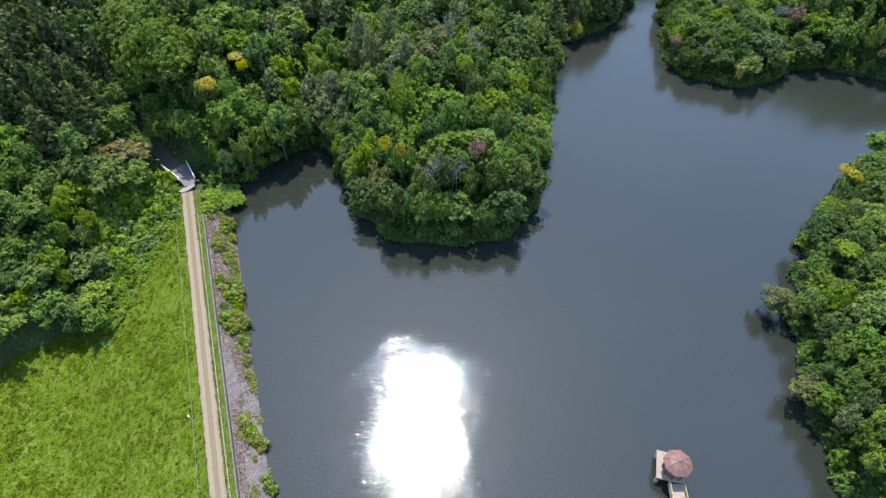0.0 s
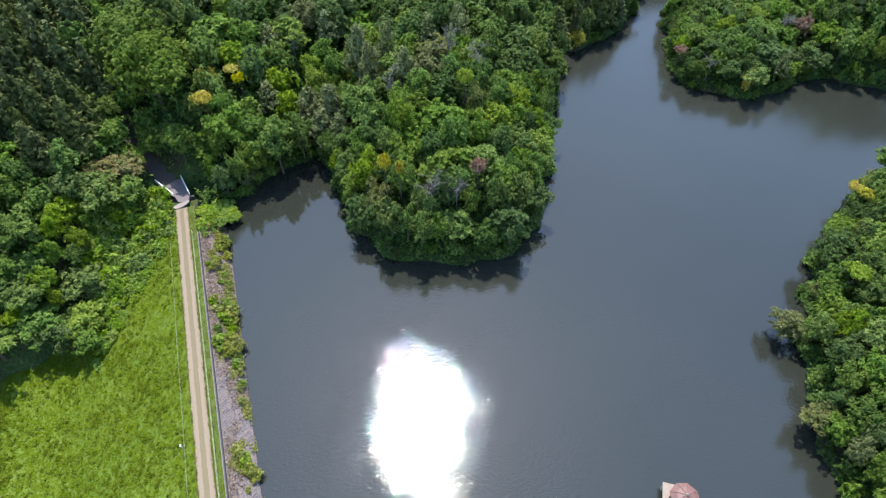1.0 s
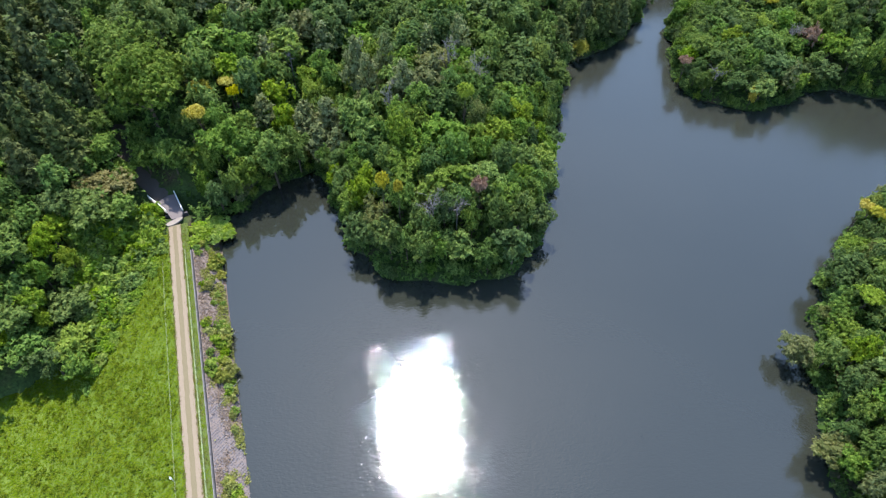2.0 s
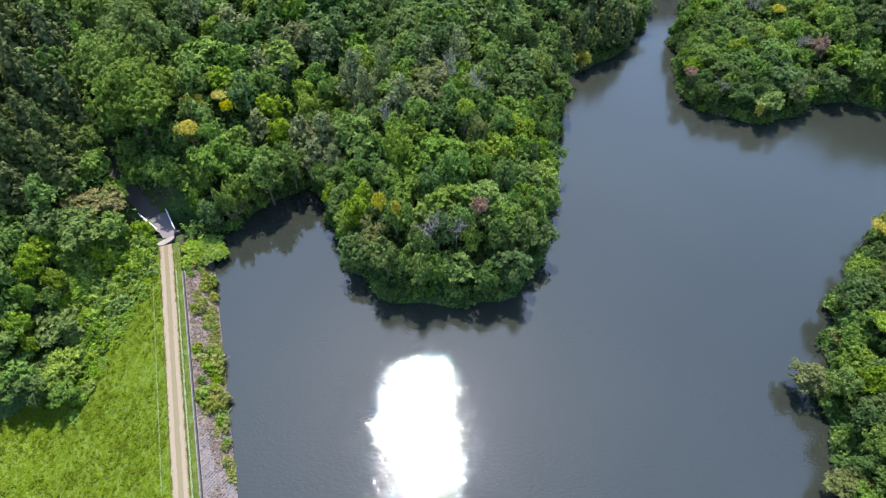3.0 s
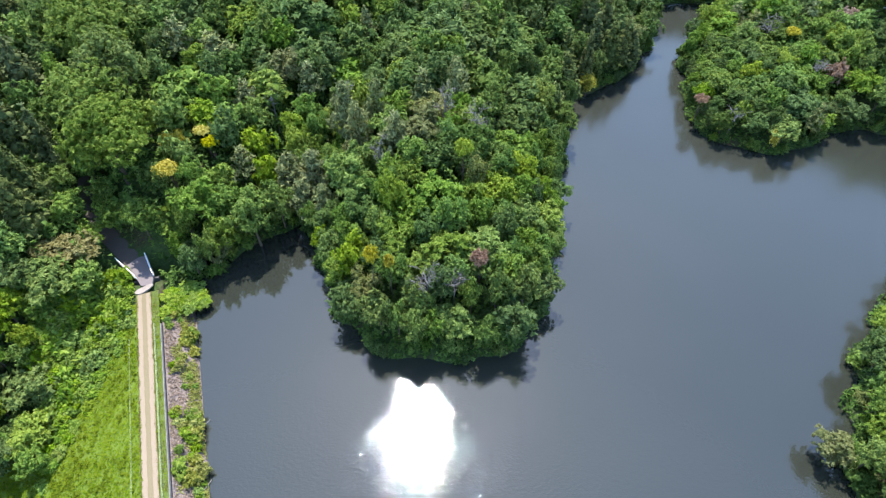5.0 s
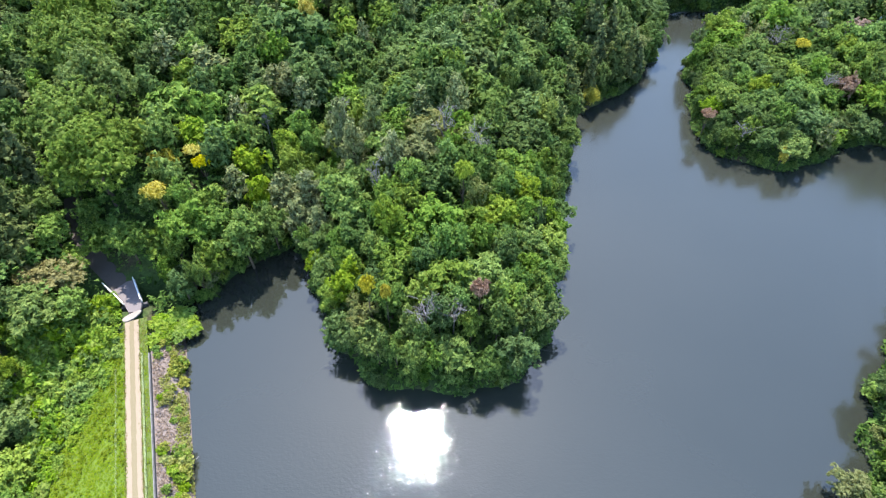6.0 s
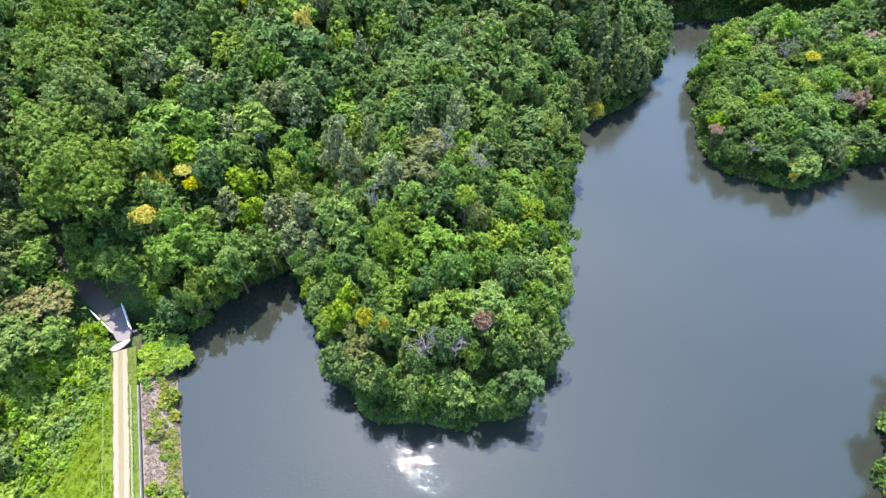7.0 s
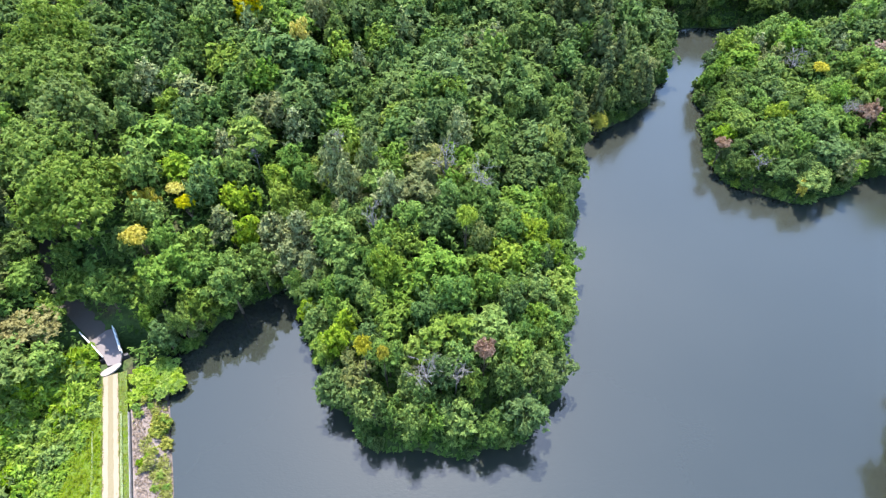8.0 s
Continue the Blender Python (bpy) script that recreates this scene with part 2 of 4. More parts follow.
# ---------- mesh helpers ----------
def mesh_of(name, verts, faces, mats, index=None, tone=None, smooth=False):
    """A mesh from arrays; faces is a list of (n x 3) or (n x 4) arrays."""
    faces = [np.asarray(f, dtype=np.int32) for f in faces if len(f)]
    me = bpy.data.meshes.new(name)
    verts = np.asarray(verts, dtype=np.float32)
    loops = np.concatenate([f.ravel() for f in faces])
    sizes = np.concatenate([np.full(len(f), f.shape[1], dtype=np.int32) for f in faces])
    me.vertices.add(len(verts))
    me.vertices.foreach_set("co", verts.ravel())
    me.loops.add(len(loops))
    me.loops.foreach_set("vertex_index", loops)
    me.polygons.add(len(sizes))
    me.polygons.foreach_set("loop_start", np.concatenate([[0], np.cumsum(sizes)[:-1]]).astype(np.int32))
    for m in mats:
        me.materials.append(m)
    if index is not None:
        me.polygons.foreach_set("material_index", np.asarray(index, dtype=np.int32))
    if smooth:
        me.polygons.foreach_set("use_smooth", np.ones(len(sizes), dtype=bool))
    me.update(calc_edges=True)
    if tone is not None:
        a = me.attributes.new("tone", "FLOAT", "POINT")
        a.data.foreach_set("value", np.asarray(tone, dtype=np.float32))
    return me


def part(name, bm, material, parent=None, label=""):
    """One mesh object from a bmesh or a mesh, under its thing."""
    if isinstance(bm, bmesh.types.BMesh):
        me = bpy.data.meshes.new(name)
        bm.to_mesh(me)
        bm.free()
        me.materials.append(material)
    else:
        me = bm
    ob = new(name, me)
    ob.parent = parent
    if label:
        ob["label"] = label
    return ob


def box_bm(size, at=(0, 0, 0), turn=None, bevel=0.02, bm=None):
    bm = bm or bmesh.new()
    m = Matrix.Translation(at) @ (turn or Matrix.Identity(4)) @ Matrix.Diagonal((*size, 1))
    made = bmesh.ops.create_cube(bm, size=1.0, matrix=m)
    if bevel:
        edges = list({e for v in made["verts"] for e in v.link_edges})
        bmesh.ops.bevel(bm, geom=edges, offset=bevel, segments=1, affect="EDGES")
    return bm


def tube(points, radii, seg=6):
    """Vertices and quads of a tapered tube along points."""
    points = np.asarray(points, float)
    verts, quads = [], []
    for i, p in enumerate(points):
        d = points[min(i + 1, len(points) - 1)] - points[max(i - 1, 0)]
        d = d / max(np.linalg.norm(d), 1e-9)
        a = np.cross(d, (0.0, 1.0, 0.0) if abs(d[2]) > 0.7 else (0.0, 0.0, 1.0))
        a /= max(np.linalg.norm(a), 1e-9)
        b = np.cross(d, a)
        for k in range(seg):
            w = 2 * math.pi * k / seg
            verts.append(p + radii[i] * (math.cos(w) * a + math.sin(w) * b))
    for i in range(len(points) - 1):
        for k in range(seg):
            quads.append((i * seg + k, i * seg + (k + 1) % seg, (i + 1) * seg + (k + 1) % seg, (i + 1) * seg + k))
    return np.array(verts), np.array(quads)


def joined(pieces):
    """Joins (verts, quads) pairs into one pair."""
    vs, qs, n = [], [], 0
    for v, q in pieces:
        vs.append(v)
        qs.append(np.asarray(q) + n)
        n += len(v)
    return np.concatenate(vs), np.concatenate(qs)


def bar(points, radius, seg=6):
    return tube(points, [radius] * len(points), seg)


# ---------- the lie of the land ----------
DAM_ALONG, DAM_ACROSS = (-0.329, 0.944), (0.944, 0.329)
CREST = 3.3


def dam_xy(u, v):
    """From metres along the dam and across it (towards the water) to the plan."""
    return u * DAM_ALONG[0] + v * DAM_ACROSS[0], u * DAM_ALONG[1] + v * DAM_ACROSS[1]


def dam_uv(x, y):
    return x * DAM_ALONG[0] + y * DAM_ALONG[1], x * DAM_ACROSS[0] + y * DAM_ACROSS[1]


def capsule(x, y, ax, ay, bx, by, r):
    dx, dy = bx - ax, by - ay
    k = np.clip(((x - ax) * dx + (y - ay) * dy) / max(dx * dx + dy * dy, 1e-9), 0, 1)
    return r - np.hypot(x - ax - k * dx, y - ay - k * dy)


def wobble(x, y):
    return 0.7 * np.sin(0.55 * x + 1.3 * np.sin(0.31 * y)) + 0.6 * np.sin(0.63 * y + 1.1 * np.sin(0.27 * x + 1.0))


def step(a, b, x):
    k = np.clip((x - a) / (b - a), 0, 1)
    return k * k * (3 - 2 * k)


def wooded_depth(x, y):
    """Metres inland from the shore of the wooded point and the hill behind it."""
    d = np.maximum(capsule(x, y, -3.2, 100, 4.6, 100, 17.8), capsule(x, y, -1.5, 118, -1.5, 118, 26.8))
    d = np.maximum(d, capsule(x, y, 0, 140, 5, 160, 29))
    d = np.maximum(d, capsule(x, y, 20, 200, 20, 200, 43))
    d = np.maximum(d, (y - x - 146) * 0.707)
    return np.maximum(d, y - 208) + wobble(x, y)


def far_depth(x, y):
    """The same for the peninsula and the bank across the water."""
    d = np.maximum(capsule(x, y, 79.7, 154.4, 79.7, 154.4, 17.2), capsule(x, y, 91.5, 170.5, 200, 169.5, 25))
    d = np.maximum(d, capsule(x, y, 90.5, 65, 90.5, 65, 19.7))
    d = np.maximum(d, capsule(x, y, 87.5, 35, 93, -40, 25))
    d = np.maximum(d, capsule(x, y, 117, 70, 200, 55, 29))
    d = np.maximum(d, capsule(x, y, 150, 32.5, 260, 12, 89.8))
    d = np.maximum(d, capsule(x, y, 126, 165, 200, 150, 25))
    return np.maximum(d, -24 - y) + wobble(x + 40, y)


def ground_z(x, y):
    x, y = np.asarray(x, float), np.asarray(y, float)
    m, f = wooded_depth(x, y), far_depth(x, y)
    u, v = dam_uv(x, y)
    rise = lambda d, top, run: np.where(d > 0, top * (1 - np.exp(-np.maximum(d, 0) / run)), np.maximum(0.5 * d, -4.0))
    lake = np.maximum(rise(m, 26, 38), rise(f, 9 + 14 * step(94, 122, x) * step(120, 140, y), 18))
    valley = -7 + 33 * (1 - np.exp(-np.maximum(m + 5, 0) / 38)) + 5 * step(-75, -140, v)
    below = np.maximum(valley, CREST - 0.45 * (-22.9 - v)) - 0.8 * step(112, 104, u) * step(-97, -90, v)
    z = lake + (below - lake) * step(-21.0, -27.0, v)
    # under the dam itself the ground keeps below its faces
    body = step(-32, -26, v) * step(-9.0, -13.0, v) * step(112, 106, u)
    slope_down = CREST - 0.45 * np.maximum(-22.9 - v, 0) - 0.72 * np.maximum(v + 20.6, 0) - 0.5
    z = z + (np.minimum(slope_down, z * 0 + CREST - 0.5) - z) * body
    # the road's cutting, and the spillway that runs under the bridge
    along = np.clip((x + 60) * -0.6 + (y - 101.5) * 0.8, 0, 40)
    near = 1 - step(2.6, 6.5, road_gap(x, y))
    z = z + (np.minimum(z, CREST - 0.15 + 0.3 * along) - z) * near
    cut = step(-3.2, -1.4, capsule(x, y, -46, 104.0, -62, 98.0, 0))
    return z + (np.minimum(z, -0.9) - z) * cut


def road_gap(x, y):
    """Metres to the middle of the forest road and bridge."""
    return -np.maximum(capsule(x, y, -57, 98, -67.5, 107.5, 0), capsule(x, y, -67.5, 107.5, -72, 117, 0))


def sheet(name, xs, ys, height, mats):
    gx, gy = np.meshgrid(xs, ys)
    gz = height(gx, gy)
    nx, ny = len(xs), len(ys)
    i = np.arange(nx * ny).reshape(ny, nx)
    quads = np.stack([i[:-1, :-1], i[:-1, 1:], i[1:, 1:], i[1:, :-1]], -1).reshape(-1, 4)
    return mesh_of(name, np.stack([gx, gy, gz], -1).reshape(-1, 3), [quads], mats, smooth=True)


def spread(lo, hi, fine, far):
    """Grid lines: even between lo and hi, then ever wider out to far."""
    mid = np.arange(lo, hi + 0.01, fine)
    out = fine * np.cumsum(1.35 ** np.arange(1, 40))
    out = out[out < far]
    return np.concatenate([lo - out[::-1], mid, hi + out])


ground = tagged(new("ground", sheet("ground", spread(-190, 150, 2.0, 2400), spread(-40, 270, 2.0, 2400), ground_z, [SOIL])),
                "dark leaf-littered forest floor rising from the lake", "ground", kind="structure")


def lake():
    a, b = dam_xy(-60, -16.5), dam_xy(330, -16.5)
    bm = bmesh.new()
    pts = [(a[0], a[1], 0), (230, a[1], 0), (230, 330, 0), (b[0], 330, 0)]
    bm.faces.new([bm.verts.new(p) for p in pts])
    return tagged(part("water", bm, WATER), "calm grey-blue lake with fine wind ripples", "lake", kind="structure")


lake()


# ---------- the dam ----------
def strip(name, profile, u0, u1, du, mat, wave=0.0, seed=0):
    """A band of the dam: (v, z) profile run along it, with a slightly uneven surface."""
    rng = np.random.default_rng(seed)
    us = np.arange(u0, u1 + 0.01, du)
    verts = []
    for u in us:
        for v, z in profile:
            x, y = dam_xy(u, v)
            verts.append((x, y, z + wave * rng.normal()))
    n, k = len(us), len(profile)
    i = np.arange(n * k).reshape(n, k)
    quads = np.stack([i[:-1, :-1], i[:-1, 1:], i[1:, 1:], i[1:, :-1]], -1).reshape(-1, 4)
    return mesh_of(name, verts, [quads], [mat], smooth=True)


def down_profile():
    rows = [(-90, -7.6)] + [(v, -7.0) for v in (-70, -60, -50)]
    rows += [(v, CREST - 0.45 * (-22.9 - v)) for v in np.arange(-45.5, -23.2, 1.1)]
    rows[4:6] = [(-48.0, -6.95), (-46.8, -7.06), (-45.7, -6.92)]
    return rows + [(-22.9, CREST)]


U0, U1 = -45.0, 107.5
part("dam_slope", strip("dam_slope", down_profile(), U0, 106, 1.2, TURF, 0.02, 1), None)
bpy.data.objects["dam_slope"]["kind"] = "structure"
tagged(bpy.data.objects["dam_slope"], "bright green grassy downstream face of the dam", "embankment", kind="structure")

crest = tagged(new("dam_crest", strip("dam_crest", [(-22.92, CREST), (-22.6, CREST - 0.02), (-20.5, CREST - 0.02), (-18.95, CREST)], U0, U1, 1.0, CREST_TURF, 0.01, 2)),
               "flat grassy crest of the earth dam", "embankment", kind="structure")


def track():
    base = tagged(new("track", strip("track", [(-22.7, CREST + 0.03), (-20.4, CREST + 0.03)], U0, 107.3, 0.8, MIDDLE, 0.006, 3)),
                  "dry earth farm track along the dam's crest", "track", kind="structure")
    for name, v0, v1, seed in (("wheel_rut", -22.75, -21.95, 4), ("wheel_rut", -21.15, -20.35, 5)):
        rng = np.random.default_rng(seed)
        us = np.arange(U0, 107.3, 0.7)
        verts = []
        for u in us:
            a, b = v0 + 0.035 * rng.normal(), v1 + 0.035 * rng.normal()
            for k in (0, 0.5, 1):
                x, y = dam_xy(u, a + (b - a) * k)
                verts.append((x, y, CREST + (0.055 if k != 0.5 else 0.04)))
        i = np.arange(len(us) * 3).reshape(-1, 3)
        quads = np.stack([i[:-1, :-1], i[:-1, 1:], i[1:, 1:], i[1:, :-1]], -1).reshape(-1, 4)
        part(name, mesh_of(name, verts, [quads], [RUT], smooth=True), None, base, "pale bare wheel rut")


track()


def parapet():
    wall = tagged(new("parapet"), "low stained concrete wall, coloured dark for its shaded face, along the waterside edge of the crest", "wall", kind="structure")
    for u in np.arange(U0, 96, 4.0):
        x, y = dam_xy(u + 2.0, -18.78)
        turn = Matrix.Rotation(math.atan2(DAM_ALONG[1], DAM_ALONG[0]), 4, "Z")
        # face coloured dark for its shade, coping paler for the lit top
        part("wall_section", box_bm((3.97, 0.3, 0.95), (x, y, CREST - 0.36), turn, 0.02), DARKCONC, wall)
        part("coping", box_bm((3.97, 0.12, 0.05), (x - 0.09, y, CREST + 0.14), turn, 0.01), COPING, wall)


parapet()


def revetment():
    """Stone-block facing laid in a slanting bond down to the water and below it."""
    rng = np.random.default_rng(6)
    base = tagged(new("revetment", strip("revetment", [(-18.7, 2.74), (-17.5, 1.95), (-16.3, 1.14), (-15.1, 0.34), (-13.9, -0.5), (-9.5, -3.3)], U0, 104, 0.9, SILT, 0.035, 7)),
                  "purplish grey stone-block facing of the dam at the water", "revetment", kind="structure")
    slope = np.array([4.8, -3.22]) / math.hypot(4.8, 3.22)
    verts, quads, n = [], [], 0
    side = 0.4
    for i in range(-40, 400):
        for j in range(-280, 290):
            # diagonal lattice on the slope, so the joints run aslant
            a = 20 + (i - j) * side * 0.7071
            s = (i + j) * side * 0.7071 - 90
            if not (U0 < a < 101 and 0.2 < s < 5.9):
                continue
            if rng.random() < (0.05 + 0.85 * float(step(68, 80, a + 3 * math.sin(s * 1.7)))):
                continue
            h = 0.03 + 0.03 * rng.random()
            tilt = rng.normal(0, 0.03, 2)
            half = side * 0.46
            for top in (0, 1):
                for c, d in ((-1, 0), (0, -1), (1, 0), (0, 1)):
                    k = half * 1.414 * (0.9 if top else 1.0)
                    aa, ss = a + c * k * 0.99, s + d * k * 0.99
                    v, z = -18.7 + slope[0] * ss, 2.72 + slope[1] * ss
                    lift = (h if top else -0.03) + (tilt[0] * c + tilt[1] * d) * top
                    x, y = dam_xy(aa, v - slope[1] * lift)
                    verts.append((x, y, z + slope[0] * lift))
            for f in ((4, 5, 6, 7), (0, 1, 5, 4), (1, 2, 6, 5), (2, 3, 7, 6), (3, 0, 4, 7)):
                quads.append([n + k for k in f])
            n += 8
    ob = part("facing_block", mesh_of("facing_block", verts, [quads], [BLOCK]), None, base)
    ob["kind"] = "stuff"


revetment()


def fence(name, label, v, u0, u1, gap, z_of, mat, height, rails, post_r, rail_r):
    thing = tagged(new(name), label, "fence")
    us = np.arange(u0, u1, gap)
    rng = np.random.default_rng(int(abs(v) * 10))
    for u in us:
        x, y = dam_xy(u, v)
        z = z_of(v)
        tip = (x + rng.normal(0, 0.02), y + rng.normal(0, 0.02), z + height)
        vs, qs = bar([(x, y, z - 0.2), tip], post_r, 6)
        part("post", mesh_of("post", vs, [qs], [mat]), None, thing)
    for h in rails:
        pts = []
        for u in us:
            x, y = dam_xy(u, v)
            pts.append((x, y, z_of(v) + h))
        vs, qs = bar(pts, rail_r, 5)
        part("rail", mesh_of("rail", vs, [qs], [mat]), None, thing)
    return thing


fence("rail_fence", "pale green rail fence between track and parapet", -19.75, U0, 101, 2.0, lambda v: CREST, GREENPAINT, 1.1, (0.45, 0.8, 1.08), 0.035, 0.022)
fence("wire_fence", "thin wire fence with slim posts on the grass slope", -24.3, U0, 100, 2.5, lambda v: CREST - 0.45 * (-22.9 - v), GREENPAINT, 0.9, (0.5, 0.85), 0.035, 0.012)


def sign():
    # a bag hung at the fence, simplified to a board on an added post
    x, y = dam_xy(53.2, -24.7)
    thing = tagged(new("marker_sign"), "small white bag at the wire fence, built as a board on a slim post", "sign")
    thing.location = (x, y, CREST - 0.72)
    vs, qs = bar([(0, 0, -0.2), (0, 0, 1.2)], 0.04)
    part("post", mesh_of("post", vs, [qs], [WHITE]), None, thing)
    part("board", box_bm((0.3, 0.04, 0.4), (0, -0.06, 1.2), Matrix.Rotation(radians(-40), 4, "X"), 0.01), WHITE, thing)


sign()


# ---------- bridge over the spillway ----------
def bridge():
    thing = tagged(new("bridge"), "short concrete road bridge with white railings at the dam's end", "bridge")
    left = [(-57.9, 97.2), (-63.3, 101.7)]
    right = [(-54.9, 98.0), (-58.0, 103.0)]
    bm = bmesh.new()
    top = [bm.verts.new((x, y, CREST + 0.14)) for x, y in (left[0], (-56.6, 95.6), (-54.6, 95.9), right[0], right[1], left[1])]
    face = bm.faces.new(top)
    ext = bmesh.ops.extrude_face_region(bm, geom=[face])
    for g in ext["geom"]:
        if isinstance(g, bmesh.types.BMVert):
            g.co.z -= 0.5
    bmesh.ops.recalc_face_normals(bm, faces=bm.faces)
    part("deck", bm, ASPHALT, thing, "worn grey paving")
    for a, b in (left, right):
        a, b = Vector((*a, CREST + 0.14)), Vector((*b, CREST + 0.14))
        turn = Matrix.Rotation(math.atan2(b.y - a.y, b.x - a.x), 4, "Z")
        length = (b - a).length
        mid = (a + b) / 2
        rail = part("railing", box_bm((length, 0.16, 0.16), mid + Vector((0, 0, 0.95)), turn, 0.03), WHITE, thing, "white painted railing")
        part("kerb", box_bm((length, 0.3, 0.25), mid + Vector((0, 0, 0.1)), turn, 0.03), CONCRETE, thing)
        for k in range(5):
            p = a.lerp(b, 0.04 + 0.92 * k / 4)
            part("railing_post", box_bm((0.14, 0.14, 0.9), p + Vector((0, 0, 0.45)), turn, 0.02), WHITE, rail)
    # abutments and channel walls below, coloured dark for the shade under the bridge
    for (ax, ay), (bx, by) in (((-54.2, 98.2), (-58.6, 97.0)), ((-55.8, 104.5), (-65.0, 103.0))):
        mid, length = Vector(((ax + bx) / 2, (ay + by) / 2, 0.7)), math.hypot(bx - ax, by - ay)
        turn = Matrix.Rotation(math.atan2(by - ay, bx - ax), 4, "Z")
        part("abutment", box_bm((length, 0.5, 4.4), mid, turn, 0.03), DARKCONC, thing)


bridge()


def apron():
    bm = bmesh.new()
    pts = []
    for k in range(28):
        w = 2 * math.pi * k / 28
        r = 1 + 0.08 * math.sin(3 * w + 1)
        a, b = 1.75 * r * math.cos(w), 0.66 * r * math.sin(w)
        c, s = math.cos(radians(40)), math.sin(radians(40))
        pts.append(bm.verts.new((-55.8 + a * c - b * s, 94.8 + a * s + b * c, CREST + 0.22)))
    f = bm.faces.new(pts)
    ext = bmesh.ops.extrude_face_region(bm, geom=[f])
    for g in ext["geom"]:
        if isinstance(g, bmesh.types.BMVert):
            g.co.z -= 0.3
    bmesh.ops.recalc_face_normals(bm, faces=bm.faces)
    tagged(part("concrete_apron", bm, PATCH), "pale oval concrete pad where track meets bridge", "paving", kind="structure")


apron()


def forest_road():
    pts = [(-60.0, 101.6), (-63.5, 104.6), (-67.2, 107.6), (-70.5, 112.0), (-73.0, 119.0)]
    verts = []
    for i, (x, y) in enumerate(pts):
        a, b = pts[max(i - 1, 0)], pts[min(i + 1, len(pts) - 1)]
        d = Vector((b[0] - a[0], b[1] - a[1])).normalized()
        z = CREST + 0.1 + i * 0.9
        for side in (-1.7, 0, 1.7):
            px, py = x - d.y * side, y + d.x * side
            verts.append((px, py, max(z, float(ground_z(px, py)) + 0.12)))
    i = np.arange(len(verts)).reshape(-1, 3)
    quads = np.stack([i[:-1, :-1], i[:-1, 1:], i[1:, 1:], i[1:, :-1]], -1).reshape(-1, 4)
    tagged(new("road", mesh_of("road", verts, [quads], [ROADWAY], smooth=True)), "narrow shaded forest road leading off the bridge", "road", kind="structure")


forest_road()


# ---------- lake pavilion ----------
def pavilion():
    thing = tagged(new("lake_pavilion"), "small pavilion with faded red octagonal roof above the water", "pavilion")
    cx, cy, floor = 35.4, 34.1, 1.6
    turn = Matrix.Rotation(radians(-14), 4, "Z")
    part("platform", box_bm((4.3, 4.5, 0.4), (cx - 0.2, cy + 0.5, floor - 0.2), turn, 0.05), DECK, thing, "pale concrete platform")
    for sx in (-1.9, 1.9):
        for sy in (-1.9, 1.9):
            p = turn @ Vector((sx, sy, 0))
            vs, qs = bar([(cx - 0.2 + p.x, cy + 0.3 + p.y, -4), (cx - 0.2 + p.x, cy + 0.3 + p.y, floor - 0.3)], 0.3, 10)
            part("pier", mesh_of("pier", vs, [qs], [CONCRETE]), None, thing)
    eave, top, r = floor + 2.6, floor + 3.9, 2.2
    for k in range(8):
        w = 2 * math.pi * (k + 0.5) / 8
        px, py = cx + 1.66 * math.cos(w), cy + 1.66 * math.sin(w)
        part("column", box_bm((0.16, 0.16, eave - floor), (px, py, (eave + floor) / 2), Matrix.Rotation(w, 4, "Z"), 0.02), TIMBER, thing)
        if k != 5:
            w2 = w + 2 * math.pi / 8
            qx, qy = cx + 1.66 * math.cos(w2), cy + 1.66 * math.sin(w2)
            turn2 = Matrix.Rotation(math.atan2(qy - py, qx - px), 4, "Z")
            for h in (0.3, 0.6, 0.9):
                part("balustrade_slat", box_bm((math.hypot(qx - px, qy - py) - 0.12, 0.05, 0.16), ((px + qx) / 2, (py + qy) / 2, floor + h), turn2, 0.01), TIMBER, thing)
    roof = bmesh.new()
    rings = []
    for rad, z in ((r, eave), (r + 0.02, eave + 0.12), (r * 0.62, eave + 0.72), (0.22, top - 0.12)):
        rings.append([roof.verts.new((cx + rad * math.cos(2 * math.pi * k / 8 + 0.39), cy + rad * math.sin(2 * math.pi * k / 8 + 0.39), z)) for k in range(8)])
    for a, b in zip(rings, rings[1:]):
        for k in range(8):
            roof.faces.new((a[k], a[(k + 1) % 8], b[(k + 1) % 8], b[k]))
    roof.faces.new(rings[0][::-1])
    roof.faces.new(rings[-1])
    roof_ob = part("roof", roof, ROOF, thing, "faded red octagonal roof")
    for k in range(8):
        w = 2 * math.pi * k / 8 + 0.39
        pts = [(cx + q * math.cos(w), cy + q * math.sin(w), z + 0.03) for q, z in ((r, eave + 0.12), (r * 0.62, eave + 0.72), (0.22, top - 0.12))]
        vs, qs = bar(pts, 0.045, 5)
        part("ridge", mesh_of("ridge", vs, [qs], [ROOF]), None, roof_ob)
    vs, qs = tube([(cx, cy, top - 0.15), (cx, cy, top + 0.02), (cx, cy, top + 0.2)], [0.26, 0.24, 0.03], 8)
    part("finial", mesh_of("finial", vs, [qs], [PATCH]), None, roof_ob, "pale finial")


pavilion()


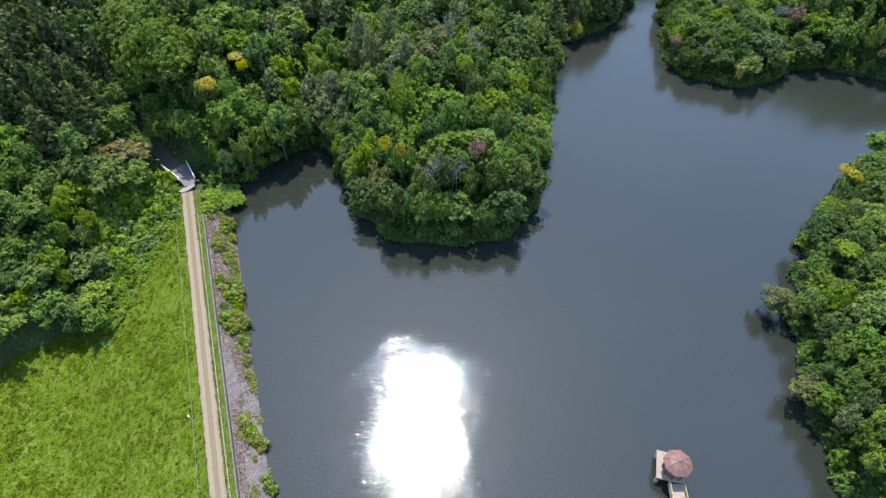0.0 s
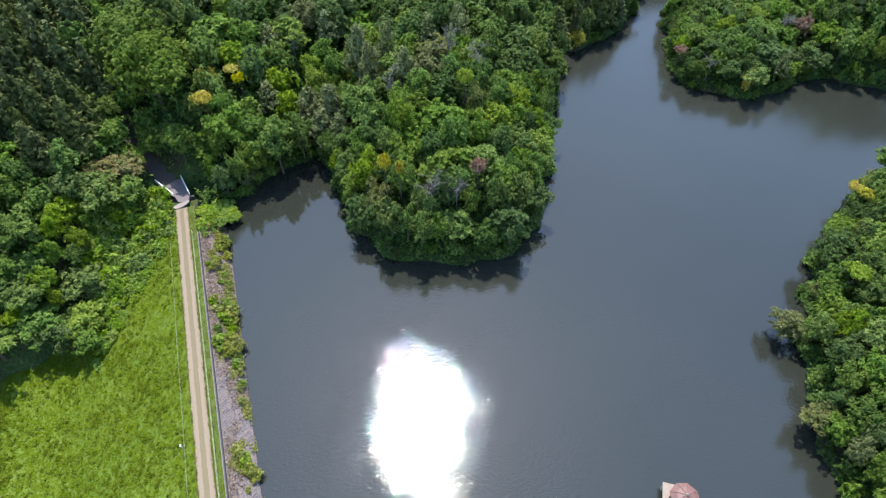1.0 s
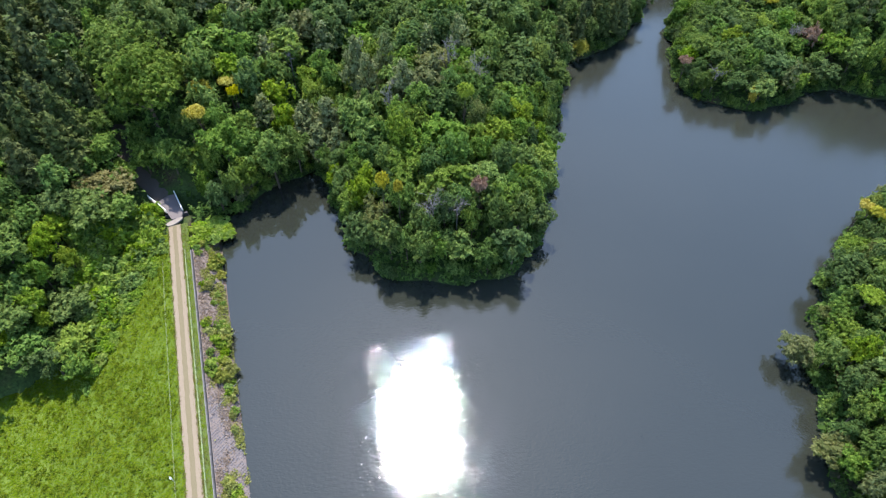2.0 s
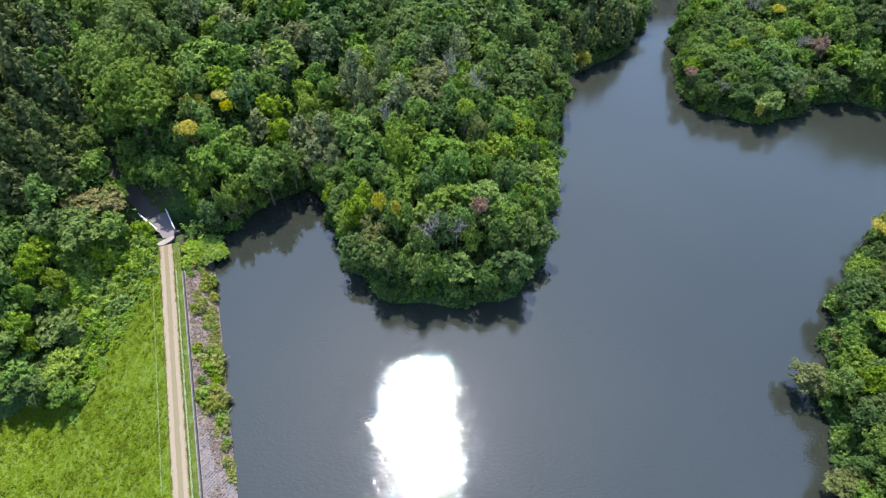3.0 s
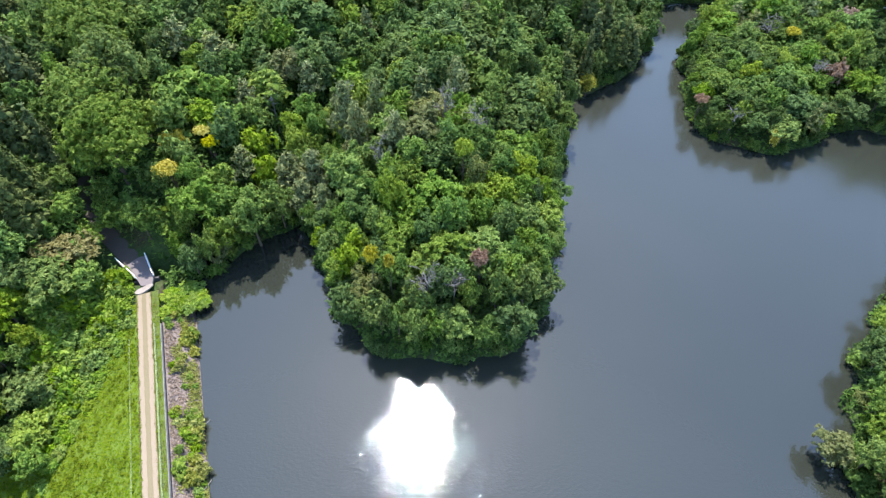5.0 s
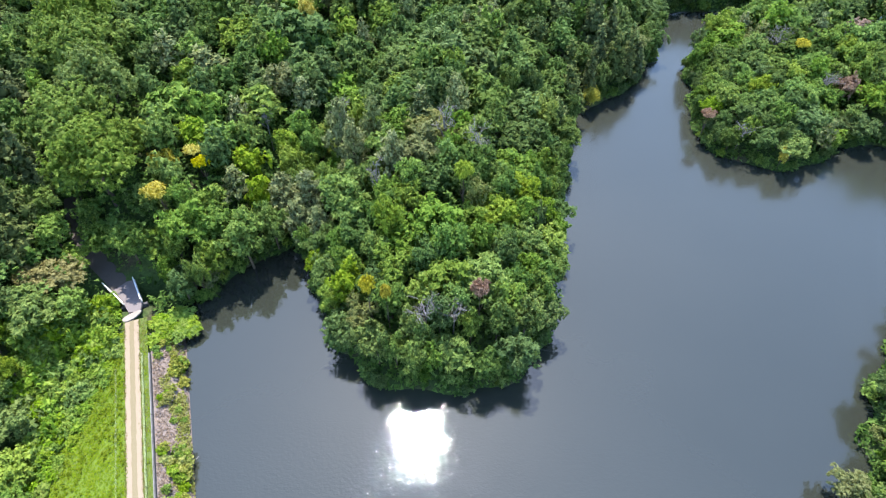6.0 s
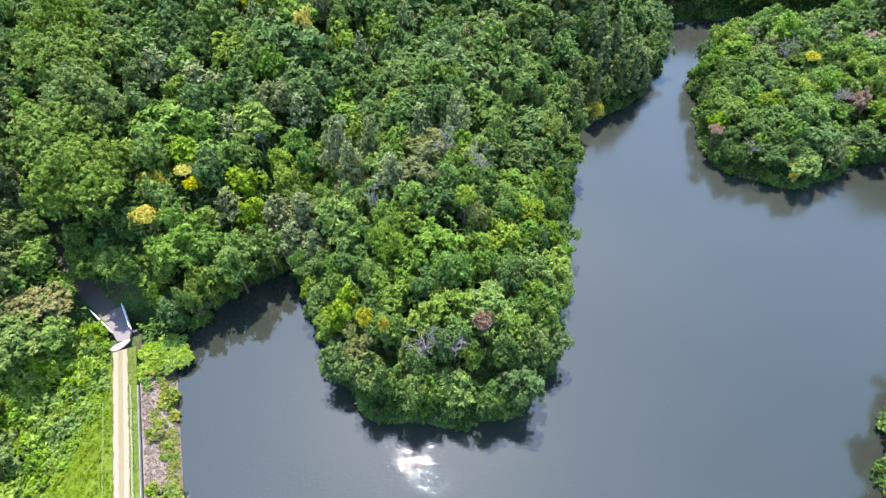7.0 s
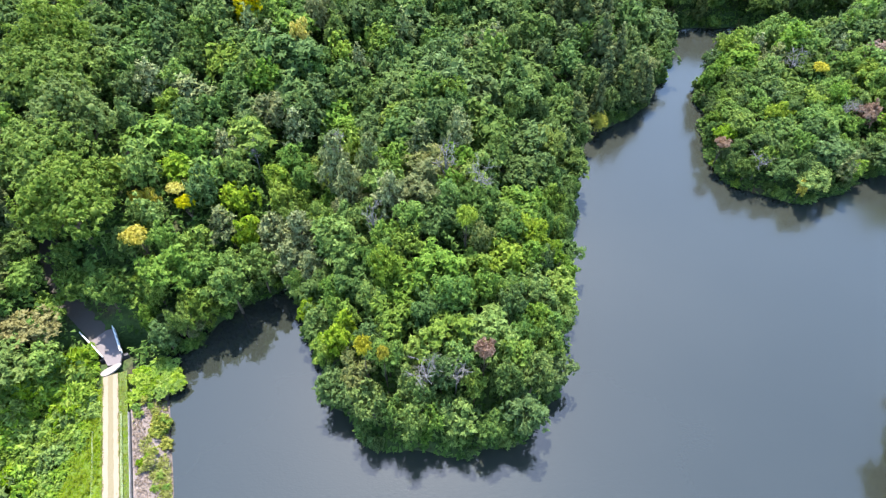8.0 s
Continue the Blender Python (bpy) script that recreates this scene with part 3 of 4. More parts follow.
def walkway():
    thing = tagged(new("walkway"), "pale concrete walkway with ochre railings out to the pavilion", "walkway")
    ax, ay, bx, by, z = 35.3, 32.0, 32.0, -28.0, 1.6
    d = Vector((bx - ax, by - ay)).normalized()
    turn = Matrix.Rotation(math.atan2(d.y, d.x), 4, "Z")
    length = math.hypot(bx - ax, by - ay)
    for k in range(12):
        c = (k + 0.5) / 12
        part("deck_slab", box_bm((length / 12 - 0.03, 2.3, 0.3), (ax + (bx - ax) * c, ay + (by - ay) * c, z - 0.17), turn, 0.03), DECK, thing)
        for side in (-0.8, 0.8):
            px, py = ax + (bx - ax) * c - d.y * side, ay + (by - ay) * c + d.x * side
            vs, qs = bar([(px, py, -4), (px, py, z - 0.3)], 0.16, 8)
            part("pile", mesh_of("pile", vs, [qs], [CONCRETE]), None, thing)
    for side in (-1.08, 1.08):
        rail = None
        for h in (1.0, 0.55):
            pts = [(ax + (bx - ax) * c - d.y * side, ay + (by - ay) * c + d.x * side, z + h) for c in np.linspace(0, 1, 25)]
            vs, qs = bar(pts, 0.06, 6)
            rail = part("rail", mesh_of("rail", vs, [qs], [RUSTY]), None, thing, "ochre painted rail")
        for k in range(31):
            c = k / 30
            px, py = ax + (bx - ax) * c - d.y * side, ay + (by - ay) * c + d.x * side
            part("post", box_bm((0.12, 0.12, 1.0), (px, py, z + 0.48), turn, 0.02), RUSTY, thing)


walkway()

# ---------- trees ----------
ICO = bmesh.new()
bmesh.ops.create_icosphere(ICO, subdivisions=1, radius=1.0)
ICO.verts.ensure_lookup_table()
ICO_V = np.array([v.co[:] for v in ICO.verts])
ICO_F = np.array([[v.index for v in f.verts] for f in ICO.faces])
ICO.free()


def sprays(rng, centres, radii, count, size, flat=1.0, lowest=-0.2, loose=0.55):
    """Leaf sprays in rosettes: small whorls of leaves over the outside of a heap of round clumps."""
    centres, radii = np.asarray(centres, float), np.asarray(radii, float)
    whorl = 11
    pick = rng.choice(len(radii), int(count / whorl * 2.6), p=radii**2 / (radii**2).sum())
    d = rng.normal(size=(len(pick), 3))
    d /= np.linalg.norm(d, axis=1)[:, None]
    keep = d[:, 2] > lowest
    pick, d = pick[keep], d[keep]
    scale = np.array([1, 1, flat])
    p = centres[pick] + d * scale * (radii[pick] * rng.uniform(0.72, 1.3, len(pick)))[:, None]
    gap = np.linalg.norm((p[:, None] - centres[None]) / scale, axis=2) / radii[None]
    ok = (gap > 0.7).all(1)
    p, d = p[ok][: count // whorl], d[ok][: count // whorl]
    reach = np.repeat(size * rng.uniform(0.7, 1.7, len(p)), whorl)[:, None]
    p, d = np.repeat(p, whorl, 0), np.repeat(d, whorl, 0)
    o = rng.normal(size=p.shape) + 0.7 * d + np.array([0, 0, 0.35])
    o /= np.linalg.norm(o, axis=1)[:, None]
    p = p + o * reach * rng.uniform(0.35, 1.0, len(p))[:, None] * np.array([1, 1, 0.6 + 0.4 * flat])
    n = 0.5 * d + 0.5 * o + loose * rng.normal(size=d.shape) + np.array([0, 0, 0.6])
    n /= np.linalg.norm(n, axis=1)[:, None]
    t = o - n * (o * n).sum(1)[:, None] + 0.25 * rng.normal(size=n.shape)
    t -= n * (t * n).sum(1)[:, None]
    t /= np.linalg.norm(t, axis=1)[:, None]
    s = np.cross(n, t)
    a = (size * rng.uniform(0.5, 1.5, len(p)))[:, None]
    w = rng.uniform(0.3, 0.5, len(p))[:, None]
    v = np.stack([p - t * a * 0.55 + s * a * w, p - t * a * 0.5 - s * a * w, p + t * a * 0.85 - n * a * 0.12], 1)
    return v.reshape(-1, 3), np.arange(3 * len(p)).reshape(-1, 3)


def cores(centres, radii, flat=1.0, k=0.58):
    centres, radii = centres[:1] + centres[1::2], radii[:1] + radii[1::2]
    sizes = [radii[0] * k] + [r * k * (0.72 if k < 0.7 else 1.0) for r in radii[1:]]
    v = np.concatenate([np.array(c) + ICO_V * r * np.array([1, 1, flat]) for c, r in zip(centres, sizes)])
    f = np.concatenate([ICO_F + 12 * i if len(ICO_V) == 12 else ICO_F + len(ICO_V) * i for i in range(len(radii))])
    return v, f


def heap(rng, r, tall, base, clumps):
    """Clumps that make up a broad crown: its radius, height and the height of its foot."""
    centres, radii = [(0, 0, base + 0.4 * tall)], [0.58 * r]
    lean, lobes, phase = rng.normal(0, 0.12, 2) * r, int(rng.integers(2, 5)), rng.uniform(0, 6)
    for i in range(clumps):
        w = 2.4 * i + rng.uniform(-0.8, 0.8)
        k = math.sqrt((i + 0.5) / clumps)
        up = math.sqrt(max(1 - (0.92 * k) ** 2, 0.02))
        rr = r * rng.uniform(0.15, 0.31)
        k *= rng.uniform(0.85, 1.1) * (1 + 0.28 * math.sin(lobes * w + phase))
        centres.append(((r - rr * 0.7) * k * math.cos(w) + lean[0] * up, (r - rr * 0.7) * k * math.sin(w) + lean[1] * up, base + tall * (0.2 + 0.62 * up * rng.uniform(0.6, 1.2) + 0.1 * math.sin(lobes * w + phase))))
        radii.append(rr)
    return centres, radii


def trunk_of(rng, height, r, spread_r, limbs=5):
    pieces = [tube([(0, 0, -0.6), (0.1, 0, height * 0.35), (0.05, 0.1, height * 0.8)], [r * 1.2, r * 0.8, r * 0.3], 7)]
    for k in range(limbs):
        w = 2 * math.pi * k / limbs + rng.uniform(-0.4, 0.4)
        z = height * rng.uniform(0.3, 0.55)
        c, s = math.cos(w) * spread_r, math.sin(w) * spread_r
        pieces.append(tube([(0.05, 0.03, z), (c * 0.4, s * 0.4, z + height * 0.16), (c * 0.8, s * 0.8, z + height * 0.26)], [r * 0.45, r * 0.3, r * 0.08], 5))
    return joined(pieces)


def broad_crown(seed, r, tall, base, clumps, count, size, flat=1.0):
    rng = np.random.default_rng(seed)
    c, rad = heap(rng, r, tall, base, clumps)
    return sprays(rng, c, rad, count, size, flat), cores(c, rad, flat)


def pine_crown(seed, r, height, count, size):
    rng = np.random.default_rng(seed)
    c, rad = [], []
    for i in range(13):
        k = i / 12
        w = 2.4 * i
        out = r * (1 - k) ** 0.6 * 0.72
        c.append((out * math.cos(w), out * math.sin(w), height * (0.42 + 0.55 * k)))
        rad.append(r * rng.uniform(0.3, 0.45) * (1 - 0.35 * k))
    return sprays(rng, c, rad, count, size, 0.42, -0.5, 0.9), cores(c, rad, 0.4, 0.6)


def cedar_crown(seed, r, height, count, size):
    rng = np.random.default_rng(seed)
    c, rad = [], []
    for i in range(34):
        k = i / 33
        w = 2.4 * i
        out = r * (1 - k) * 0.68
        c.append((out * math.cos(w), out * math.sin(w), height * (0.2 + 0.78 * k)))
        rad.append(max(0.3, r * 0.5 * (1 - 0.7 * k)))
    return sprays(rng, c, rad, count, size, 1.15, -0.6, 0.6), cores(c, rad, 1.1, 0.85)


def crown_mesh(name, crown, mat):
    (v, q), (cv, cf) = crown
    return mesh_of(name, np.concatenate([v, cv]), [q, cf + len(v)], [mat])


class Kind:
    """A kind of tree: shapes of nominal crown radius and height, for single trees and for the joined wood."""

    def __init__(self, maker, trunks, r, height):
        self.crowns, self.trunks, self.r, self.height = maker, trunks, r, height
        self.meshes = {}


def make_kinds():
    kinds = {}
    rng = np.random.default_rng(11)
    kinds["broadleaf"] = Kind([broad_crown(20 + i, 3.0, h, 1.5, cl, 2900, 0.36) for i, (h, cl) in enumerate(((6.5, 40), (7.2, 46), (6.2, 38), (6.9, 48), (7.6, 44)))],
                              [trunk_of(rng, 7.0, 0.2, 2.4) for _ in range(2)], 3.0, 8.5)
    kinds["great"] = Kind([broad_crown(30 + i, 6.6, 12.6, 3.8, 130, 13000, 0.42) for i in range(2)], [trunk_of(rng, 14.0, 0.45, 5.0, 7)], 6.6, 16.0)
    kinds["pine"] = Kind([pine_crown(40 + i, 2.8, 9.0, 2600, 0.36) for i in range(2)], [trunk_of(rng, 9.5, 0.2, 1.6, 6)], 2.8, 9.5)
    kinds["cedar"] = Kind([cedar_crown(50 + i, 2.7, 12.0, 3000, 0.36) for i in range(2)], [trunk_of(rng, 10.0, 0.2, 0.6, 3)], 2.6, 12.0)
    kinds["standard"] = Kind([broad_crown(80 + i, 3.0, 1.7, 10.1, 22, 1500, 0.5, 0.4) for i in range(3)], [trunk_of(rng, 11.0, 0.3, 1.6, 5)], 3.0, 12.0)
    kinds["shrub"] = Kind([broad_crown(60 + i, 1.6, 2.3, 0.0, 14, 640, 0.33) for i in range(3)], [trunk_of(rng, 1.8, 0.07, 1.0, 5)], 1.6, 2.4)
    return kinds


KINDS = make_kinds()
TAGS = {
    "green": "mid-green", "deep": "dark green", "bright": "fresh yellow-green", "yellow": "yellow-leaved", "gold": "golden-blossomed",
    "brown": "withered brown", "olive": "olive-tinged", "pine": "grey-green", "cedar": "dark", "fresh": "light green", "scrub": "dusty green", "vine": "vine-green", "grass": "green",
}
PROTO = {}


def tree(kind, tint, shape, x, y, z, size, tall, spin, name, label, group):
    """One tree, its meshes shared with all others of its shape and tint."""
    k = KINDS[kind]
    shape %= len(k.crowns)
    key = (kind, tint, shape, name, label)
    m = pose(x, y, z, 0, 0, spin)
    if key not in PROTO:
        thing = tagged(new(name), label, "shrub" if kind == "shrub" else "tree", group)
        if (kind, shape) not in k.meshes:
            tv, tq = k.trunks[shape % len(k.trunks)]
            k.meshes[kind, shape] = mesh_of("trunk", tv, [tq], [BARK], smooth=True)
        if ("crown", tint, shape) not in k.meshes:
            k.meshes["crown", tint, shape] = crown_mesh("crown", k.crowns[shape], LEAF[tint])
        part("trunk", k.meshes[kind, shape], None, thing)
        part("crown", k.meshes["crown", tint, shape], None, thing)
        PROTO[key] = thing
        thing.matrix_basis = m
    else:
        thing = copy_thing(PROTO[key], m)
    thing.scale = (size, size, tall)
    return thing


def is_grass(u, v):
    """The mown face of the dam and the foot below it."""
    edge = np.interp(v, [-90, -61, -51, -47, -39, -34, -30, -26, -23], [80, 82, 85, 85, 81, 88, 95, 99, 104])
    return (v < -14) & (v > -95) & (u < edge)


def wanted(x, y):
    """How far inland a spot lies for trees; negative: none here."""
    m, f = float(wooded_depth(x, y)), float(far_depth(x, y))
    u, v = dam_uv(x, y)
    if -95 < v < -12 and u < 112 and (is_grass(u, v) or v > -23.5):
        return -1, 0
    if -39.5 < v < -20 and u < 109.5 or capsule(x, y, -57, 98, -62.0, 103.0, 4.4) > 0:
        return -1, 0
    if v < -23.5 and x < -40 and m <= 0:
        return 6.0, 0
    if road_gap(x, y) < 1.7:
        return -1, 0
    if capsule(x, y, -46, 104.0, -57, 100, 1.3) > 0:
        return -1, 0
    return (m, 0) if m >= f else (f, 1)


def scatter(rng, x0, x1, y0, y1, gap, tries, taken, test):
    """Spots at least their own gap apart."""
    cell = 4.0
    spots = []
    for _ in range(tries):
        x, y = rng.uniform(x0, x1), rng.uniform(y0, y1)
        d, side = test(x, y)
        if d < (0.3 if x < -28 else 0.9):
            continue
        g = gap * rng.choice([rng.uniform(0.68, 0.9), rng.uniform(0.85, 1.2), rng.uniform(1.2, 1.6)]) * (0.75 if d < 6 else 1.0)
        i, j = int(x // cell), int(y // cell)
        near = [s for a in (-2, -1, 0, 1, 2) for b in (-2, -1, 0, 1, 2) for s in taken.get((i + a, j + b), ())]
        if any((s[0] - x) ** 2 + (s[1] - y) ** 2 < ((s[2] + g) / 2) ** 2 for s in near):
            continue
        taken.setdefault((i, j), []).append((x, y, g))
        spots.append((x, y, g, d, side))
    return spots


TAKEN = {}


def keep_clear(x, y, g):
    TAKEN.setdefault((int(x // 4.0), int(y // 4.0)), []).append((x, y, g))


def bare_tree(seed, height, r):
    """Branches alone, forking twice."""
    rng = np.random.default_rng(seed)
    pieces = [tube([(0, 0, -0.5), (0.1, 0.05, height * 0.4), (0.2, 0.1, height * 0.75)], [0.16, 0.12, 0.06], 6)]
    for k in range(9):
        w = 2.4 * k + rng.uniform(-0.3, 0.3)
        z = height * rng.uniform(0.45, 0.72)
        e = np.array([math.cos(w) * r * 0.6, math.sin(w) * r * 0.6, z + height * rng.uniform(0.1, 0.22)])
        pieces.append(tube([(0.1, 0.05, z), e * (0.5, 0.5, 1) * (1, 1, 0.97), e], [0.09, 0.065, 0.04], 5))
        for _ in range(6):
            o = e + np.array([*rng.normal(0, r * 0.32, 2), rng.uniform(0.2, 1.3)])
            pieces.append(tube([e * 0.8 + o * 0.2, (e + o) / 2 + rng.normal(0, 0.1, 3), o], [0.045, 0.035, 0.018], 4))
            for _ in range(2):
                q = o + rng.normal(0, r * 0.17, 3)
                pieces.append(tube([(e + o) / 2, q], [0.025, 0.012], 3))
    return joined(pieces)


def special_trees():
    """Trees that stand out by colour, at their own spots."""
    rows = [
        ("yellow", -11.2, 90.4, 0.42, 20.6, "yellow-leaved young tree among green crowns on the point"),
        ("yellow", -8.2, 89.6, 0.3, 20.0, "small bright yellow sapling among green crowns"),
        ("brown", 6.9, 90.2, 0.5, 19.6, "withered brown tree among green crowns on the point"),
        ("gold", -53.6, 122.2, 0.8, 18.9, "golden-blossomed tree at the hill's foot"),
        ("gold", -48.2, 124.6, 0.62, 18.2, "small golden-blossomed tree on the hillside"),
        ("gold", -51.5, 112.8, 0.7, 19.2, "golden-blossomed tree above the cove"),
        ("yellow", -45.6, 120.8, 0.5, 18.4, "small yellow-leaved tree on the hillside"),
        ("gold", -29.5, 162.7, 0.75, 29.5, "pale golden tree high on the wooded hill"),
        ("olive", -26.7, 169.9, 0.95, 31.0, "bronze-leaved tree high on the wooded hill"),
        ("yellow", -42.0, 169.6, 1.05, 31.5, "yellow-green tree high on the wooded hill"),
        ("straw", -57.6, 130.6, 0.6, 20.6, "pale withered tree below the great trees"),
        ("olive", 50.3, 176.2, 1.3, 12.6, "broad olive-yellow tree leaning over the narrows"),
        ("yellow", 38.0, 160.0, 0.75, 7.0, "yellow-leaved tree leaning over the narrows"),
        ("bright", 73.4, 70.4, 0.7, 12.4, "fresh yellow-green tree on the far bank"),
        ("bright", 69.0, 61.2, 0.75, 11.8, "bright lime-green tree above the far bank's shore"),
        ("gold", 84.4, 94.2, 0.45, 10.0, "golden-tinged shrubby tree at the bank's edge"),
        ("yellow", 85.9, 92.6, 0.5, 10.0, "yellow-leaved shrubby tree at the bank's edge"),
        ("bright", 65.7, 38.6, 0.9, 11.6, "bright lime-green tree on the far bank"),
        ("olive", 60.6, 46.6, 1.0, 6.4, "pale olive bushy tree over the water"),
        ("olive", 61.8, 64.4, 0.95, 6.4, "pale olive bushy tree standing in the shallows"),
        ("bright", -9.0, 104.9, 0.85, 24.5, "fresh yellow-green tree on the point"),
        ("bright", 84.2, 157.6, 0.9, 14.5, "fresh yellow-green tree on the peninsula"),
        ("yellow", 89.4, 167.6, 0.6, 15.0, "small yellow-green tree on the peninsula"),
        ("brown", 63.0, 148.2, 0.55, 8.4, "withered reddish tree on the peninsula's shore"),
        ("straw", 104.5, 172.5, 1.15, 17.0, "broad withered pinkish-brown tree on the peninsula"),
        ("brown", 96.6, 155.0, 0.8, 14.4, "withered grey-brown tree on the peninsula"),
        ("gold", 78.0, 137.5, 0.4, 6.6, "small orange-tinged tree over the peninsula's shore"),
        ("bamboo", -66.6, 99.0, 1.25, 12.5, "yellowish-brown bamboo-like thicket beside the bridge"),
        ("bamboo", -70.8, 98.0, 1.2, 12.5, "yellowish-brown bamboo-like thicket beside the bridge"),
        ("straw", -73.0, 95.2, 0.5, 10.5, "small withered tree beside the bamboo thicket"),
        ("green", -55.0, 108.6, 0.9, 10.5, "mid-green tree leaning towards the bridge"),
        ("green", -51.6, 106.8, 1.0, 9.6, "mid-green tree above the spillway"),
        ("deep", -47.2, 103.6, 0.9, 8.0, "dark green tree above the spillway"),
        ("green", -37.0, 108.6, 1.35, 14.5, "broad mid-green tree overhanging the cove"),
        ("green", -42.0, 105.6, 1.1, 11.0, "mid-green tree overhanging the cove"),
        ("fresh", -32.6, 112.9, 1.0, 13.0, "light green tree overhanging the cove"),
        ("olive", -48.8, 102.8, 0.75, 5.8, "pale olive bushy tree beside the spillway"),
        ("bright", 4.5, 112.0, 0.6, 25.0, "fresh yellow-green sapling on the point"),
        ("bright", 22.5, 141.0, 1.15, 17.5, "bright green tree at the edge of the narrows"),
    ]
    for i, (tint, x, y, size, top, label) in enumerate(rows):
        z = float(ground_z(x, y))
        if size < 0.72 and top - z > 8:
            tree("standard", tint, i, x, y, z, size, (top - z) / 12.0, 50 * i, "broadleaf_tree", label, "")
        else:
            tree("broadleaf", tint, i, x, y, z, size, max((top - z) / 8.3, 0.3), 50 * i, "broadleaf_tree", label, "")
        keep_clear(x, y, (5.0 if tint == "bamboo" else 3.0) * size)
    for i, (x, y, top, r) in enumerate(((-2.0, 88.2, 19.0, 2.6), (2.6, 88.8, 18.6, 2.0), (7.3, 122.4, 27.6, 2.6), (1.0, 126.0, 27.8, 2.4), (-35.7, 133.8, 21.5, 1.6),
                                        (-20.1, 136.0, 23.0, 2.2), (-11.3, 114.0, 25.6, 1.5), (69.4, 142.6, 10.0, 2.2), (84.5, 171.0, 16.5, 2.8), (92.0, 156.0, 14.5, 2.4))):
        z = float(ground_z(x, y))
        vs, qs = bare_tree(70 + i, top - z, r)
        thing = tagged(new("bare_tree", mesh_of("bare_tree", vs, [qs], [GREYWOOD])), "leafless silver-grey tree among green crowns", "tree", "bare trees")
        thing.location = (x, y, z)
        keep_clear(x, y, 1.0)
    for i, (x, y, top, size) in enumerate(((-27.2, 114.2, 14.0, 1.35), (-30.5, 119.0, 16.5, 1.3), (-25.3, 118.4, 18.0, 1.3), (-16.5, 124.8, 25.0, 1.1), (-20.0, 131.0, 25.0, 1.2),
                                           (-8.7, 119.5, 26.5, 1.1), (-22.6, 111.5, 15.0, 0.9), (3.5, 134.5, 28.5, 1.1), (-13.0, 130.0, 26.5, 1.0), (-44.0, 104.5, 7.5, 0.8))):
        z = float(ground_z(x, y))
        tree("pine", "silver", i, x, y, z, size, (top - z) / 9.6, 70 * i, "pine_tree", "grey-green pine with layered feathery crown", "pines on the point")
        keep_clear(x, y, 4.2 * size)
    tall = ((-62.2, 115.2, 29.0, 1.05), (-67.0, 123.5, 31.0, 1.05), (-64.5, 132.5, 33.0, 0.9), (-71.0, 140.0, 35.5, 1.1), (-75.0, 151.5, 38.0, 0.95))
    for i, (x, y, top, size) in enumerate(tall):
        z = float(ground_z(x, y))
        tree("great", "fresh", i, x, y, z, size, (top - z) / 16.2, 70 * i, "broadleaf_tree", "great spreading light green tree towering over the wood", "great trees by the road")
        keep_clear(x, y, 11.0 * size)
    roadside = ((-74.5, 112.5, 19.0, 1.2), (-70.8, 106.8, 16.0, 1.2), (-67.0, 103.9, 12.0, 0.95), (-60.3, 109.4, 12.5, 0.95), (-66.0, 112.0, 15.0, 0.85), (-70.0, 117.0, 19.0, 0.9))
    for i, (x, y, top, size) in enumerate(roadside):
        z = float(ground_z(x, y))
        tree("broadleaf", "green", i, x, y, z, size, (top - z) / 8.4, 40 * i, "broadleaf_tree", "green tree overhanging the forest road", "trees beside the forest road")
        keep_clear(x, y, 4.4 * size)


special_trees()


def tint_for(rng, side, x=0.0, y=0.0):
    if x > 14 and y > 128 and not side and rng.random() < 0.85:
        return "deep"
    return rng.choice(["green", "deep", "bright", "olive"], p=([0.25, 0.67, 0.06, 0.02] if y > 136 else [0.58, 0.2, 0.2, 0.02]) if not side else [0.56, 0.34, 0.08, 0.02])


def cedar_zone(x, y):
    """Where the dark cedars stand, west of the great trees."""
    return float(step(-1.0, -5.0, x + 66 + 0.43 * (y - 100)) * step(92, 99, y))


